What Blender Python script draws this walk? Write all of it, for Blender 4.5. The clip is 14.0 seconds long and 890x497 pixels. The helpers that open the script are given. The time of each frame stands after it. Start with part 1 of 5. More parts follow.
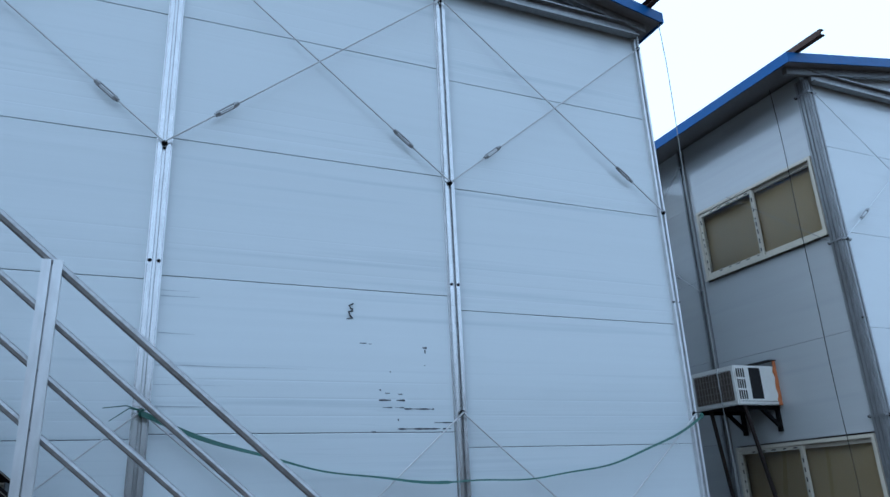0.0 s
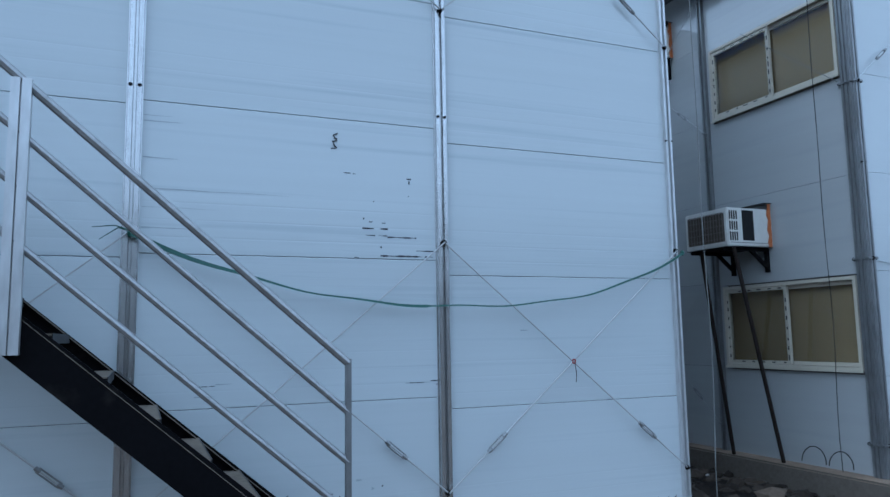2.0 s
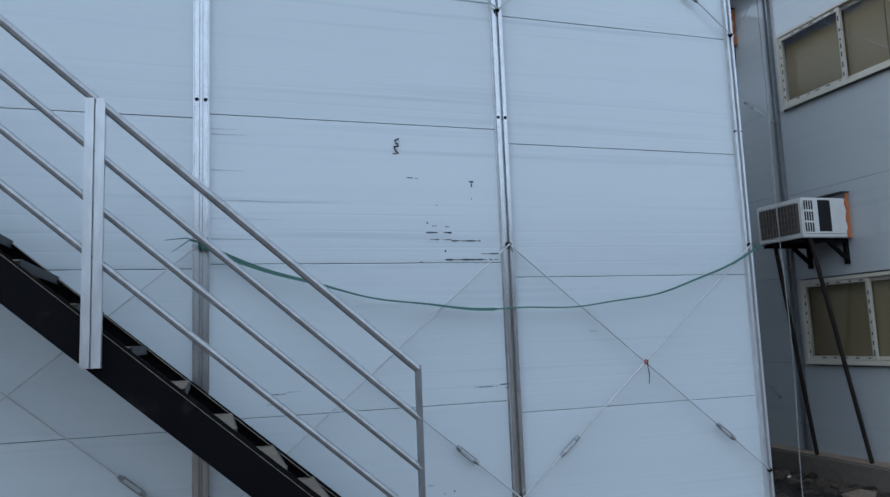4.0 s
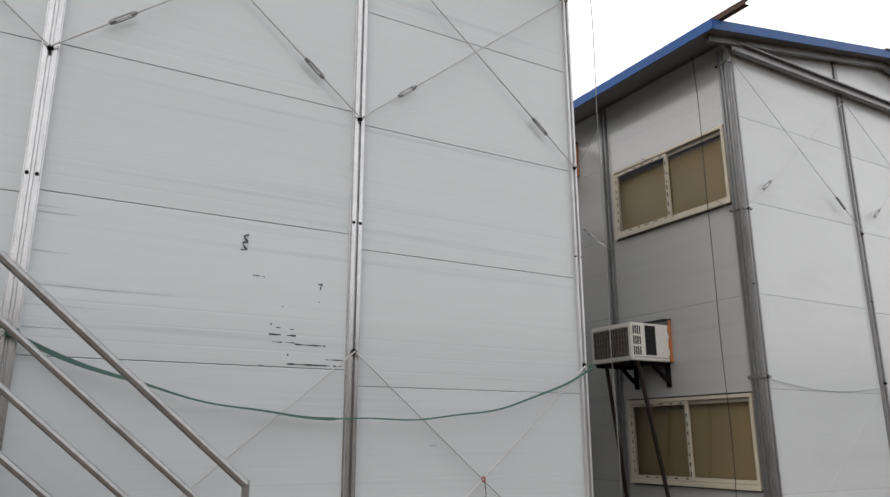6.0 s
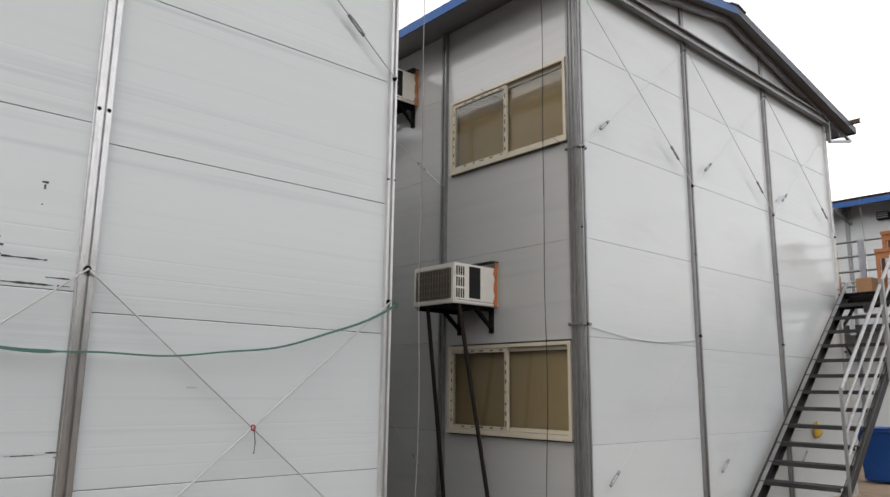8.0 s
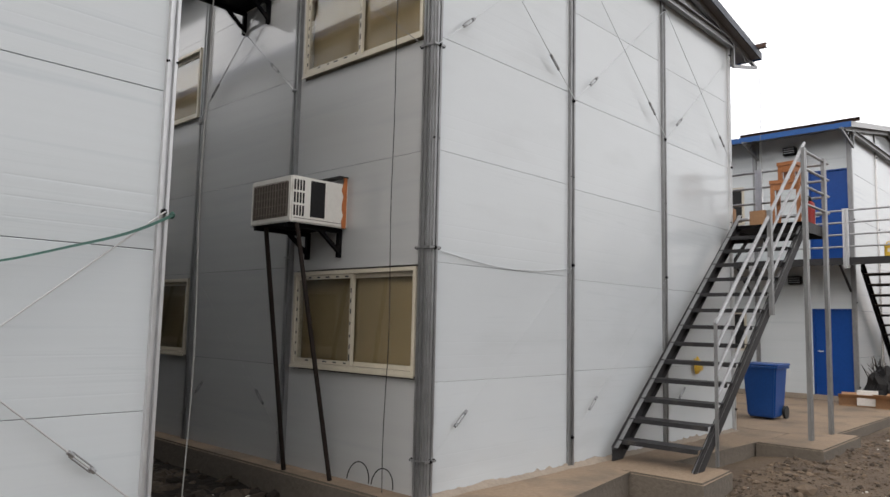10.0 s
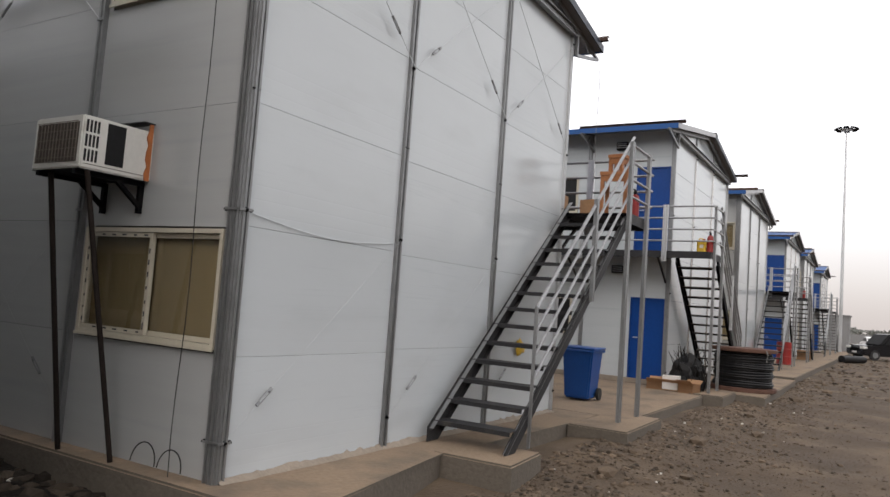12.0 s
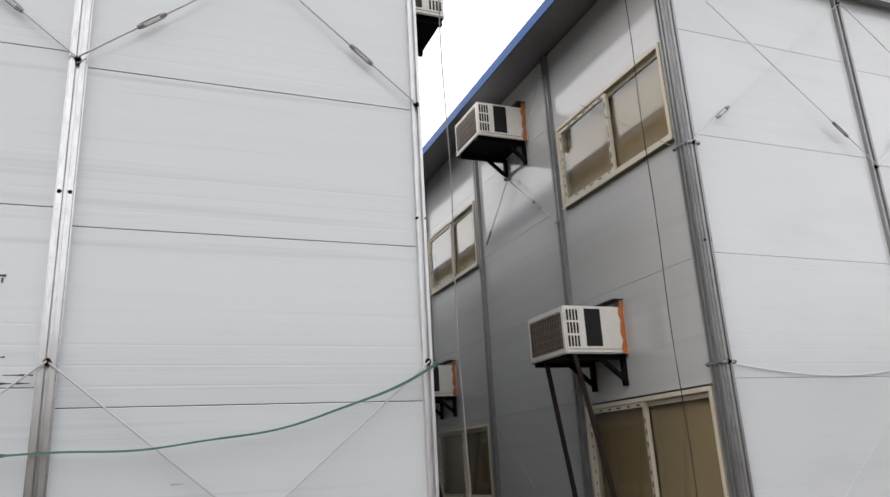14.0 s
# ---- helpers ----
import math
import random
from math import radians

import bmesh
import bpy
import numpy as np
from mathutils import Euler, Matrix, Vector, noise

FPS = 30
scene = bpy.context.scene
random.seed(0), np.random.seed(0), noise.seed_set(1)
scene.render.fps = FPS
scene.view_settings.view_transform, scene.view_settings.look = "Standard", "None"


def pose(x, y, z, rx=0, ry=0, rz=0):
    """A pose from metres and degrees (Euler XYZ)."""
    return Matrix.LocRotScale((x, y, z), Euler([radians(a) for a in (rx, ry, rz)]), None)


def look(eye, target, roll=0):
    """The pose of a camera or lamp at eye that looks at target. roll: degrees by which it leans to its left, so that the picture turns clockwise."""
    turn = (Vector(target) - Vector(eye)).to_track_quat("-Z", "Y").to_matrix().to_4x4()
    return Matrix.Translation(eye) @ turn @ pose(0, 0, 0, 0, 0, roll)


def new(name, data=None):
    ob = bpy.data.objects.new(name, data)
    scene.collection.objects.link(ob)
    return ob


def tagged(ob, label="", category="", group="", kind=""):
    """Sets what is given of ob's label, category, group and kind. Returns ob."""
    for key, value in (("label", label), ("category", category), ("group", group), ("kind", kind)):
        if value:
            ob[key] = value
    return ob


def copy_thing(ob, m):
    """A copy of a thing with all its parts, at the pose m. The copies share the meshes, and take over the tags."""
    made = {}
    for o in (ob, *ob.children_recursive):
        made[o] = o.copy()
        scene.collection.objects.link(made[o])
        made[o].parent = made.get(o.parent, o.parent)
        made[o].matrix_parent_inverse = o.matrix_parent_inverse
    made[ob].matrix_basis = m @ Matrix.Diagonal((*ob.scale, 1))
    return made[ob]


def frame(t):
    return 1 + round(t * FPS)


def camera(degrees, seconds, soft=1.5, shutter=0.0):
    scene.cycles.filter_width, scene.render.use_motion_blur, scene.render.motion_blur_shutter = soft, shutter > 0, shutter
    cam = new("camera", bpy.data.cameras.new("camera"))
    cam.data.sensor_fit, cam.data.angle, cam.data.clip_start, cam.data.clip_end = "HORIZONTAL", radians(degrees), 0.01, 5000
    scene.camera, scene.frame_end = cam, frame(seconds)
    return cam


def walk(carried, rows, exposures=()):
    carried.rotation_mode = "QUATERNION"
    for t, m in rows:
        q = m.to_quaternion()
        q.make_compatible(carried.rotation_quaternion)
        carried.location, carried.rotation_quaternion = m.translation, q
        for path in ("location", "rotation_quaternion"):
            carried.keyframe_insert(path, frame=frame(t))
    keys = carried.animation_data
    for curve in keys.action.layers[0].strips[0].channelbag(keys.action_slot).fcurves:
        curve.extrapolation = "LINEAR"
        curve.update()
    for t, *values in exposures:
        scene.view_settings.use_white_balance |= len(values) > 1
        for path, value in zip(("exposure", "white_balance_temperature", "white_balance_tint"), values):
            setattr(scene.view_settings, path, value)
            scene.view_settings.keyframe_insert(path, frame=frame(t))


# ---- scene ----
cam = camera(62.8, 14.0)
PATH = [
    (0, (-4.143, -4.541, 1.416), (-3.352, -2.824, 2.071), -2.8),
    (0.5, (-4.033, -4.564, 1.419), (-3.304, -2.829, 2.095), 3.0),
    (1, (-3.979, -4.642, 1.402), (-3.12, -2.907, 1.904), 2.6),
    (1.5, (-3.921, -4.726, 1.401), (-2.931, -3.034, 1.796), 0.5),
    (2, (-3.925, -4.671, 1.329), (-3.161, -2.839, 1.567), -1.0),
    (2.5, (-3.951, -4.635, 1.344), (-3.324, -2.739, 1.457), -1.5),
    (3, (-3.951, -4.611, 1.345), (-3.35, -2.704, 1.42), -1.6),
    (3.2, (-3.94, -4.618, 1.346), (-3.351, -2.711, 1.469), -1.6),
    (5.3, (-3.958, -4.615, 1.369), (-3.182, -2.796, 1.666), 0.1),
    (5.5, (-3.949, -4.585, 1.39), (-3.131, -2.786, 1.697), 1.0),
    (6, (-3.94, -4.57, 1.403), (-2.964, -2.899, 1.909), -0.2),
    (6.5, (-3.86, -4.493, 1.32), (-2.545, -3.056, 1.774), -2.0),
    (7, (-3.661, -4.395, 1.324), (-2.378, -2.894, 1.643), -0.8),
    (7.5, (-3.379, -4.349, 1.325), (-2.171, -2.786, 1.641), 0.5),
    (8, (-3.105, -4.164, 1.364), (-1.808, -2.69, 1.745), 0.7),
    (8.5, (-2.755, -4.223, 1.291), (-1.343, -2.881, 1.744), -2.7),
    (8.7, (-2.66, -4.175, 1.287), (-1.241, -2.819, 1.671), -1.0),
    (10.8, (-1.502, -4.059, 1.395), (-0.013, -2.732, 1.541), 1.4),
    (11, (-1.45, -4.036, 1.382), (0.114, -2.799, 1.532), 2.1),
    (11.5, (-1.443, -4.033, 1.38), (0.194, -2.894, 1.534), 3.3),
    (12, (-1.488, -4.053, 1.391), (0.212, -3.011, 1.543), 4.2),
    (12.5, (-1.454, -4.038, 1.383), (0.201, -2.927, 1.55), 3.9),
    (13, (-1.468, -4.044, 1.385), (-0.057, -2.638, 1.567), 1.2),
    (13.5, (-1.481, -4.032, 1.343), (-0.43, -2.39, 1.79), -2.8),
    (14, (-1.517, -4.092, 1.382), (-0.789, -2.318, 1.95), -3.2),
]
EXPOSURE = [(0.0, 0.0, 4610, 1), (1.5, -0.05, 4540, 1), (2.5, -0.12, 4440, 1), (3.0, -0.08, 4440, 1), (3.4, -0.08, 4440, 1),
            (5.3, 0.28, 6800, 12), (6.5, 0.06, 6650, 11), (7.5, 0.35, 6750, 12), (8.5, 0.30, 6700, 10), (11.0, 0.24, 6650, 12),
            (12.0, 0.04, 6640, 12), (12.5, -0.01, 6620, 12), (13.0, 0.02, 6600, 12), (13.5, 0.43, 6600, 12), (14.0, 0.50, 6600, 12)]
walk(cam, [(t, look(eye, target, roll)) for t, eye, target, roll in PATH], EXPOSURE)

# ---- light: hazy evening, thin overcast ----
SUN_EL, SUN_AZ = 38.0, 248.0
world = bpy.data.worlds.new("hazy_sky")
scene.world = world
world.use_nodes = True
wn, wl = world.node_tree.nodes, world.node_tree.links
wn.clear()
sky = wn.new("ShaderNodeTexSky")
sky.sky_type = "NISHITA"
sky.sun_disc = False
sky.sun_elevation, sky.sun_rotation = radians(SUN_EL), radians(SUN_AZ)
sky.air_density, sky.dust_density, sky.ozone_density = 1.0, 4.0, 1.5
haze = wn.new("ShaderNodeMix")
haze.data_type = "RGBA"
haze.inputs["Factor"].default_value = 0.8
sky_co = wn.new("ShaderNodeTexCoord")
sky_xyz = wn.new("ShaderNodeSeparateXYZ")
low = wn.new("ShaderNodeMapRange")
low.interpolation_type = "SMOOTHSTEP"
low.inputs["From Min"].default_value, low.inputs["From Max"].default_value = -0.02, 0.24
dust = wn.new("ShaderNodeMix")
dust.data_type = "RGBA"
dust.inputs[6].default_value, dust.inputs[7].default_value = (5.6, 5.15, 4.95, 1), (11.5, 11.5, 11.6, 1)
wl.new(sky_co.outputs["Generated"], sky_xyz.inputs[0])
wl.new(sky_xyz.outputs["Z"], low.inputs["Value"])
wl.new(low.outputs[0], dust.inputs["Factor"])
wl.new(dust.outputs[2], haze.inputs[7])
bg = wn.new("ShaderNodeBackground")
bg.inputs["Strength"].default_value = 0.138
wout = wn.new("ShaderNodeOutputWorld")
wl.new(sky.outputs[0], haze.inputs[6])
wl.new(haze.outputs[2], bg.inputs["Color"])
wl.new(bg.outputs[0], wout.inputs[0])
sun_data = bpy.data.lights.new("sun", "SUN")
sun_data.energy, sun_data.angle, sun_data.color = 0.55, radians(40), (1.0, 0.96, 0.92)
sun_ob = new("sun", sun_data)
az, el = radians(SUN_AZ), radians(SUN_EL)
sun_from = Vector((math.sin(az) * math.cos(el), math.cos(az) * math.cos(el), math.sin(el)))
sun_ob.matrix_world = look(sun_from * 60, (0, 0, 0))


# ---- materials ----
def material(name, color, rough=0.6, metal=0.0, var=0.12, big=0.7, fine=30.0, bump=0.15, stretch=(1, 1, 1),
             stain=None, stain_at=(0.55, 0.75), stain_scale=1.5, rough_var=0.1, bump_scale=None, random_var=0.0, spec=0.5, island_var=0.0, side=None, wrinkle=0.0):
    m = bpy.data.materials.new(name)
    m.use_nodes = True
    n, l = m.node_tree.nodes, m.node_tree.links
    b = n["Principled BSDF"]
    b.inputs["Roughness"].default_value, b.inputs["Metallic"].default_value = rough, metal
    b.inputs["Specular IOR Level"].default_value = spec
    co = n.new("ShaderNodeTexCoord")
    mp = n.new("ShaderNodeMapping")
    mp.inputs["Scale"].default_value = stretch
    l.new(co.outputs["Object"], mp.inputs[0])

    def noise_tex(scale, detail):
        t = n.new("ShaderNodeTexNoise")
        t.inputs["Scale"].default_value, t.inputs["Detail"].default_value = scale, detail
        l.new(mp.outputs[0], t.inputs["Vector"])
        return t

    n1, n2 = noise_tex(big, 4), noise_tex(fine, 5)
    add = n.new("ShaderNodeMath")
    add.operation = "ADD"
    l.new(n1.outputs["Fac"], add.inputs[0])
    l.new(n2.outputs["Fac"], add.inputs[1])
    rng = n.new("ShaderNodeMapRange")
    rng.inputs["From Min"].default_value, rng.inputs["From Max"].default_value = 0.6, 1.4
    rng.inputs["To Min"].default_value, rng.inputs["To Max"].default_value = 1 - var, 1 + var
    l.new(add.outputs[0], rng.inputs["Value"])
    value = rng.outputs[0]
    if random_var or island_var:
        info = n.new("ShaderNodeObjectInfo" if random_var else "ShaderNodeNewGeometry")
        rr = n.new("ShaderNodeMapRange")
        amount = random_var or island_var
        rr.inputs["To Min"].default_value, rr.inputs["To Max"].default_value = 1 - amount, 1 + amount
        l.new(info.outputs["Random" if random_var else "Random Per Island"], rr.inputs["Value"])
        mul = n.new("ShaderNodeMath")
        mul.operation = "MULTIPLY"
        l.new(value, mul.inputs[0])
        l.new(rr.outputs[0], mul.inputs[1])
        value = mul.outputs[0]
    hsv = n.new("ShaderNodeHueSaturation")
    hsv.inputs["Color"].default_value = (*color, 1)
    l.new(value, hsv.inputs["Value"])
    out = hsv.outputs[0]
    if stain:
        n3 = noise_tex(stain_scale, 7)
        sr = n.new("ShaderNodeMapRange")
        sr.inputs["From Min"].default_value, sr.inputs["From Max"].default_value = stain_at
        l.new(n3.outputs["Fac"], sr.inputs["Value"])
        mix = n.new("ShaderNodeMix")
        mix.data_type = "RGBA"
        l.new(sr.outputs[0], mix.inputs["Factor"])
        l.new(out, mix.inputs[6])
        mix.inputs[7].default_value = (*stain, 1)
        out = mix.outputs[2]
    if wrinkle:
        # long thin creases of the wrapping film, gathered in bands
        wm = n.new("ShaderNodeMapping")
        wm.inputs["Scale"].default_value = (0.16, 0.16, 15.0)
        l.new(co.outputs["Object"], wm.inputs[0])
        wt = n.new("ShaderNodeTexNoise")
        wt.inputs["Scale"].default_value, wt.inputs["Detail"].default_value = 1.0, 2.0
        l.new(wm.outputs[0], wt.inputs["Vector"])
        line = n.new("ShaderNodeMath")
        line.operation = "COMPARE"
        line.inputs[1].default_value, line.inputs[2].default_value = 0.5, 0.009
        l.new(wt.outputs["Fac"], line.inputs[0])
        bm_ = n.new("ShaderNodeMapping")
        bm_.inputs["Scale"].default_value = (0.35, 0.35, 1.3)
        bm_.inputs["Location"].default_value = (3.0, 0.0, 0.35)
        l.new(co.outputs["Object"], bm_.inputs[0])
        bt = n.new("ShaderNodeTexNoise")
        bt.inputs["Scale"].default_value, bt.inputs["Detail"].default_value = 1.0, 3.0
        l.new(bm_.outputs[0], bt.inputs["Vector"])
        band = n.new("ShaderNodeMapRange")
        band.inputs["From Min"].default_value, band.inputs["From Max"].default_value = 0.45, 0.62
        band.inputs["To Max"].default_value = wrinkle
        l.new(bt.outputs["Fac"], band.inputs["Value"])
        amt = n.new("ShaderNodeMath")
        amt.operation = "MULTIPLY"
        l.new(line.outputs[0], amt.inputs[0])
        l.new(band.outputs[0], amt.inputs[1])
        mix = n.new("ShaderNodeMix")
        mix.data_type = "RGBA"
        l.new(amt.outputs[0], mix.inputs["Factor"])
        l.new(out, mix.inputs[6])
        mix.inputs[7].default_value = (0.16, 0.20, 0.24, 1)
        out = mix.outputs[2]
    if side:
        # bare grey cast faces, also darkened for their shade, under a dusty top
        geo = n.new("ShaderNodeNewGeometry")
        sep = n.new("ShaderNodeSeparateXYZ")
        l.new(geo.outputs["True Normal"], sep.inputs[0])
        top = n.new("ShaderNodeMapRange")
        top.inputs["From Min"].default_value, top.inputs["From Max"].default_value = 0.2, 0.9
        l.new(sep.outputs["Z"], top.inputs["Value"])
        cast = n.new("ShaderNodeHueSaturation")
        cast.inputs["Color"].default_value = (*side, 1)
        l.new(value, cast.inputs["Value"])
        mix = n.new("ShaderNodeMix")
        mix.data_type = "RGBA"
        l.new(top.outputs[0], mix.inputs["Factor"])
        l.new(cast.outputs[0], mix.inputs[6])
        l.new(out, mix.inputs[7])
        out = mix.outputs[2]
    l.new(out, b.inputs["Base Color"])
    rv = n.new("ShaderNodeMapRange")
    rv.inputs["To Min"].default_value, rv.inputs["To Max"].default_value = max(rough - rough_var, 0.02), min(rough + rough_var, 1)
    l.new(n1.outputs["Fac"], rv.inputs["Value"])
    l.new(rv.outputs[0], b.inputs["Roughness"])
    if bump:
        bp = n.new("ShaderNodeBump")
        bp.inputs["Strength"].default_value, bp.inputs["Distance"].default_value = bump, 0.02
        nb = noise_tex(bump_scale, 3) if bump_scale else n2
        l.new(nb.outputs["Fac"], bp.inputs["Height"])
        l.new(bp.outputs[0], b.inputs["Normal"])
    return m


PANEL = material("white_panel", (0.492, 0.53, 0.55), 0.13, var=0.03, big=0.5, fine=2.0, bump=0.09, stretch=(0.13, 0.13, 7.0),
                 stain=(0.33, 0.37, 0.41), stain_at=(0.575, 0.95), stain_scale=2.0, rough_var=0.08, bump_scale=1.2, random_var=0.02, wrinkle=0.07)
PANEL_FILM = material("film_wrapped_panel", (0.52, 0.555, 0.575), 0.15, var=0.03, big=0.6, fine=2.2, bump=0.06, stretch=(0.5, 0.5, 1.6),
                      stain=(0.45, 0.475, 0.49), stain_at=(0.55, 0.9), stain_scale=1.4, rough_var=0.1, bump_scale=1.0, random_var=0.03, wrinkle=0.08)
# white panel again, darker: the shade of the narrow gap sits in its colour
PANEL_SHADED = material("shaded_side_panel", (0.395, 0.405, 0.405), 0.11, spec=1.0, var=0.04, big=0.6, fine=2.0, bump=0.07, stretch=(0.2, 0.2, 5.0),
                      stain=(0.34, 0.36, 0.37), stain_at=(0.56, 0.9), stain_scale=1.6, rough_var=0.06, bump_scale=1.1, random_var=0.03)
LINING = material("dark_lining", (0.08, 0.08, 0.08), 0.8)
GALV = material("galvanised_steel", (0.235, 0.24, 0.245), 0.42, 0.6, var=0.22, big=2.5, fine=26, bump=0.08, stretch=(1, 1, 0.35),
                stain=(0.16, 0.155, 0.15), stain_at=(0.6, 0.85), stain_scale=3.0)
GALV_POST = material("glossy_galvanised_steel", (0.49, 0.495, 0.50), 0.24, 0.85, var=0.16, big=3, fine=30, bump=0.05, stretch=(1, 1, 0.3))
GALV_LIGHT = material("bright_galvanised_steel", (0.52, 0.53, 0.54), 0.38, 0.55, var=0.18, big=3, fine=30, bump=0.06, stretch=(1, 1, 0.3),
                      stain=(0.28, 0.27, 0.26), stain_at=(0.62, 0.85), stain_scale=4.0)
TUBE = material("weathered_tube", (0.30, 0.305, 0.31), 0.36, 0.65, var=0.25, big=4, fine=30, bump=0.06, stain=(0.12, 0.115, 0.11), stain_at=(0.58, 0.85), stain_scale=4)
AC_BAR = material("brown_grille_bar", (0.17, 0.145, 0.12), 0.6, var=0.3, big=6, fine=40)
DARK_STEEL = material("dark_painted_steel", (0.004, 0.004, 0.005), 0.6, 0.0, spec=0.05, var=0.3, big=2, fine=35, bump=0.1,
                      stain=(0.028, 0.025, 0.022), stain_at=(0.6, 0.85), stain_scale=5)
STAIR_STEEL = material("worn_grey_steel", (0.028, 0.028, 0.030), 0.55, 0.0, spec=0.2, var=0.3, big=2, fine=35, bump=0.1,
                       stain=(0.075, 0.068, 0.06), stain_at=(0.58, 0.85), stain_scale=5)
BLUE_ROOF = material("blue_steel_sheet", (0.012, 0.07, 0.23), 0.5, spec=0.3, var=0.15, big=1.2, fine=18, bump=0.05)
SOFFIT = material("grey_soffit", (0.20, 0.20, 0.21), 0.6, 0.2, var=0.15)
PALE_TRIM = material("pale_grey_trim", (0.42, 0.43, 0.44), 0.5, 0.2, var=0.12, big=2, fine=20, bump=0.05)
NAVY_TRIM = material("dull_navy_trim", (0.035, 0.045, 0.065), 0.5, var=0.15, big=2, fine=20, bump=0.05)
BLUE_DOOR = material("blue_door_paint", (0.003, 0.045, 0.215), 0.4, spec=0.3, var=0.1, big=1.5, fine=20, bump=0.05)
FRAME = material("cream_upvc", (0.46, 0.425, 0.345), 0.45, var=0.08, big=3, fine=25, bump=0.04, stain=(0.35, 0.31, 0.25), stain_at=(0.62, 0.85), stain_scale=5)
BLIND = material("tan_blind", (0.25, 0.185, 0.095), 0.75, var=0.12, big=1.5, fine=40, bump=0.1, stretch=(1, 5, 1))
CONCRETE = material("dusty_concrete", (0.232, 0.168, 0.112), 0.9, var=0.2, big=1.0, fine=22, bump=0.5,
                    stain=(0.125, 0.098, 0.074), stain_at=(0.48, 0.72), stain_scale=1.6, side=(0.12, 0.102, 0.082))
MORTAR = material("grey_mortar", (0.27, 0.225, 0.18), 0.95, var=0.2, big=3, fine=30, bump=0.6)
EARTH = material("brown_earth", (0.072, 0.050, 0.032), 0.97, var=0.45, big=0.7, fine=38, bump=0.9,
                 stain=(0.125, 0.088, 0.056), stain_at=(0.46, 0.68), stain_scale=0.9, bump_scale=26)
# near-black brown that carries the shade between the houses
SHADED_SOIL = material("shade_darkened_soil", (0.010, 0.0075, 0.0055), 0.9, spec=0.2, var=0.4, big=2.0, fine=14, bump=0.8, bump_scale=20)
STONE = material("grey_brown_stone", (0.095, 0.069, 0.047), 0.95, island_var=0.6, var=0.35, big=1.7, fine=20, bump=0.4)
# stone darkened in colour for the same shaded gap
SHADED_STONE = material("shade_darkened_stone", (0.034, 0.026, 0.019), 0.85, spec=0.25, island_var=0.7, var=0.35, big=1.7, fine=20, bump=0.4)
DUSTY = material("dusty_steel", (0.15, 0.128, 0.10), 0.85, var=0.3, big=4, fine=30, bump=0.2, spec=0.2)
SPLASH = material("dark_mortar_splash", (0.13, 0.135, 0.14), 0.95, var=0.3, big=8, fine=40, bump=0.3)
LITTER = material("pale_litter", (0.50, 0.47, 0.42), 0.6, var=0.3, big=4, fine=20)
YELLOW = material("yellow_plastic", (0.58, 0.37, 0.03), 0.5, var=0.15, big=6, fine=30)
RED = material("red_paint", (0.27, 0.018, 0.015), 0.4, var=0.12, big=5, fine=30)
ORANGE = material("orange_foam", (0.42, 0.14, 0.045), 0.85, var=0.25, big=8, fine=40, bump=0.6)
AC_WHITE = material("offwhite_casing", (0.66, 0.65, 0.61), 0.45, var=0.07, big=4, fine=30, bump=0.03, stain=(0.42, 0.38, 0.32), stain_at=(0.62, 0.82), stain_scale=4)
AC_FINS = material("brown_grey_fins", (0.10, 0.085, 0.072), 0.6, 0.3, var=0.3, big=4, fine=60, bump=0.2)
BLACK = material("black_plastic", (0.011, 0.011, 0.012), 0.5, var=0.2, spec=0.25)
RUST = material("rusty_black_tube", (0.016, 0.011, 0.009), 0.7, 0.0, spec=0.2, var=0.4, big=3, fine=30, bump=0.2)
PURLIN = material("rusty_purlin", (0.075, 0.048, 0.038), 0.75, spec=0.2, var=0.4, big=3, fine=30, bump=0.2)
GREEN = material("green_tape", (0.005, 0.055, 0.038), 0.45, var=0.25, big=3, fine=30)
WIRE = material("pale_wire", (0.17, 0.17, 0.165), 0.7, 0.0, var=0.1)
ROD = material("film_wrapped_rod", (0.40, 0.405, 0.41), 0.6, 0.0, var=0.12, big=4, fine=20)
SMEAR = material("grey_smear", (0.31, 0.345, 0.37), 0.5, var=0.15, big=4, fine=30)
MARK = material("dark_scuff", (0.035, 0.037, 0.045), 0.8, var=0.3, big=20, fine=80)
WOOD = material("orange_wood", (0.30, 0.115, 0.038), 0.55, var=0.2, big=3, fine=30, stretch=(1, 1, 6), bump=0.1)
CARDBOARD = material("cardboard", (0.33, 0.19, 0.10), 0.85, var=0.15, big=4, fine=30)
PAPER = material("white_carton", (0.62, 0.60, 0.57), 0.8, var=0.1)
DRUMWOOD = material("weathered_drum_wood", (0.10, 0.048, 0.033), 0.85, var=0.3, big=3, fine=30, bump=0.4)
BIN = material("blue_bin_plastic", (0.005, 0.058, 0.24), 0.4, var=0.12, big=4, fine=30, bump=0.05)
TYRE = material("tyre_rubber", (0.02, 0.02, 0.02), 0.85)
CARBLACK = material("black_car_paint", (0.012, 0.012, 0.014), 0.15, var=0.1)
CARWHITE = material("white_car_paint", (0.70, 0.70, 0.70), 0.2, var=0.04)
UNSEEN_WALL = material("unseen_wall_brown", (0.135, 0.12, 0.10), 0.9, var=0.25, big=0.6, fine=9, bump=0.3)
BLOCK = material("grey_block", (0.20, 0.20, 0.20), 0.9, var=0.15, big=1, fine=12)
# leaves greyed and lightened so their colour carries the distance haze
LEAF = material("haze_grey_leaves", (0.12, 0.125, 0.11), 0.8, var=0.4, big=1, fine=8)
LAMP = material("lamp_lens", (0.7, 0.7, 0.68), 0.2, var=0.05)
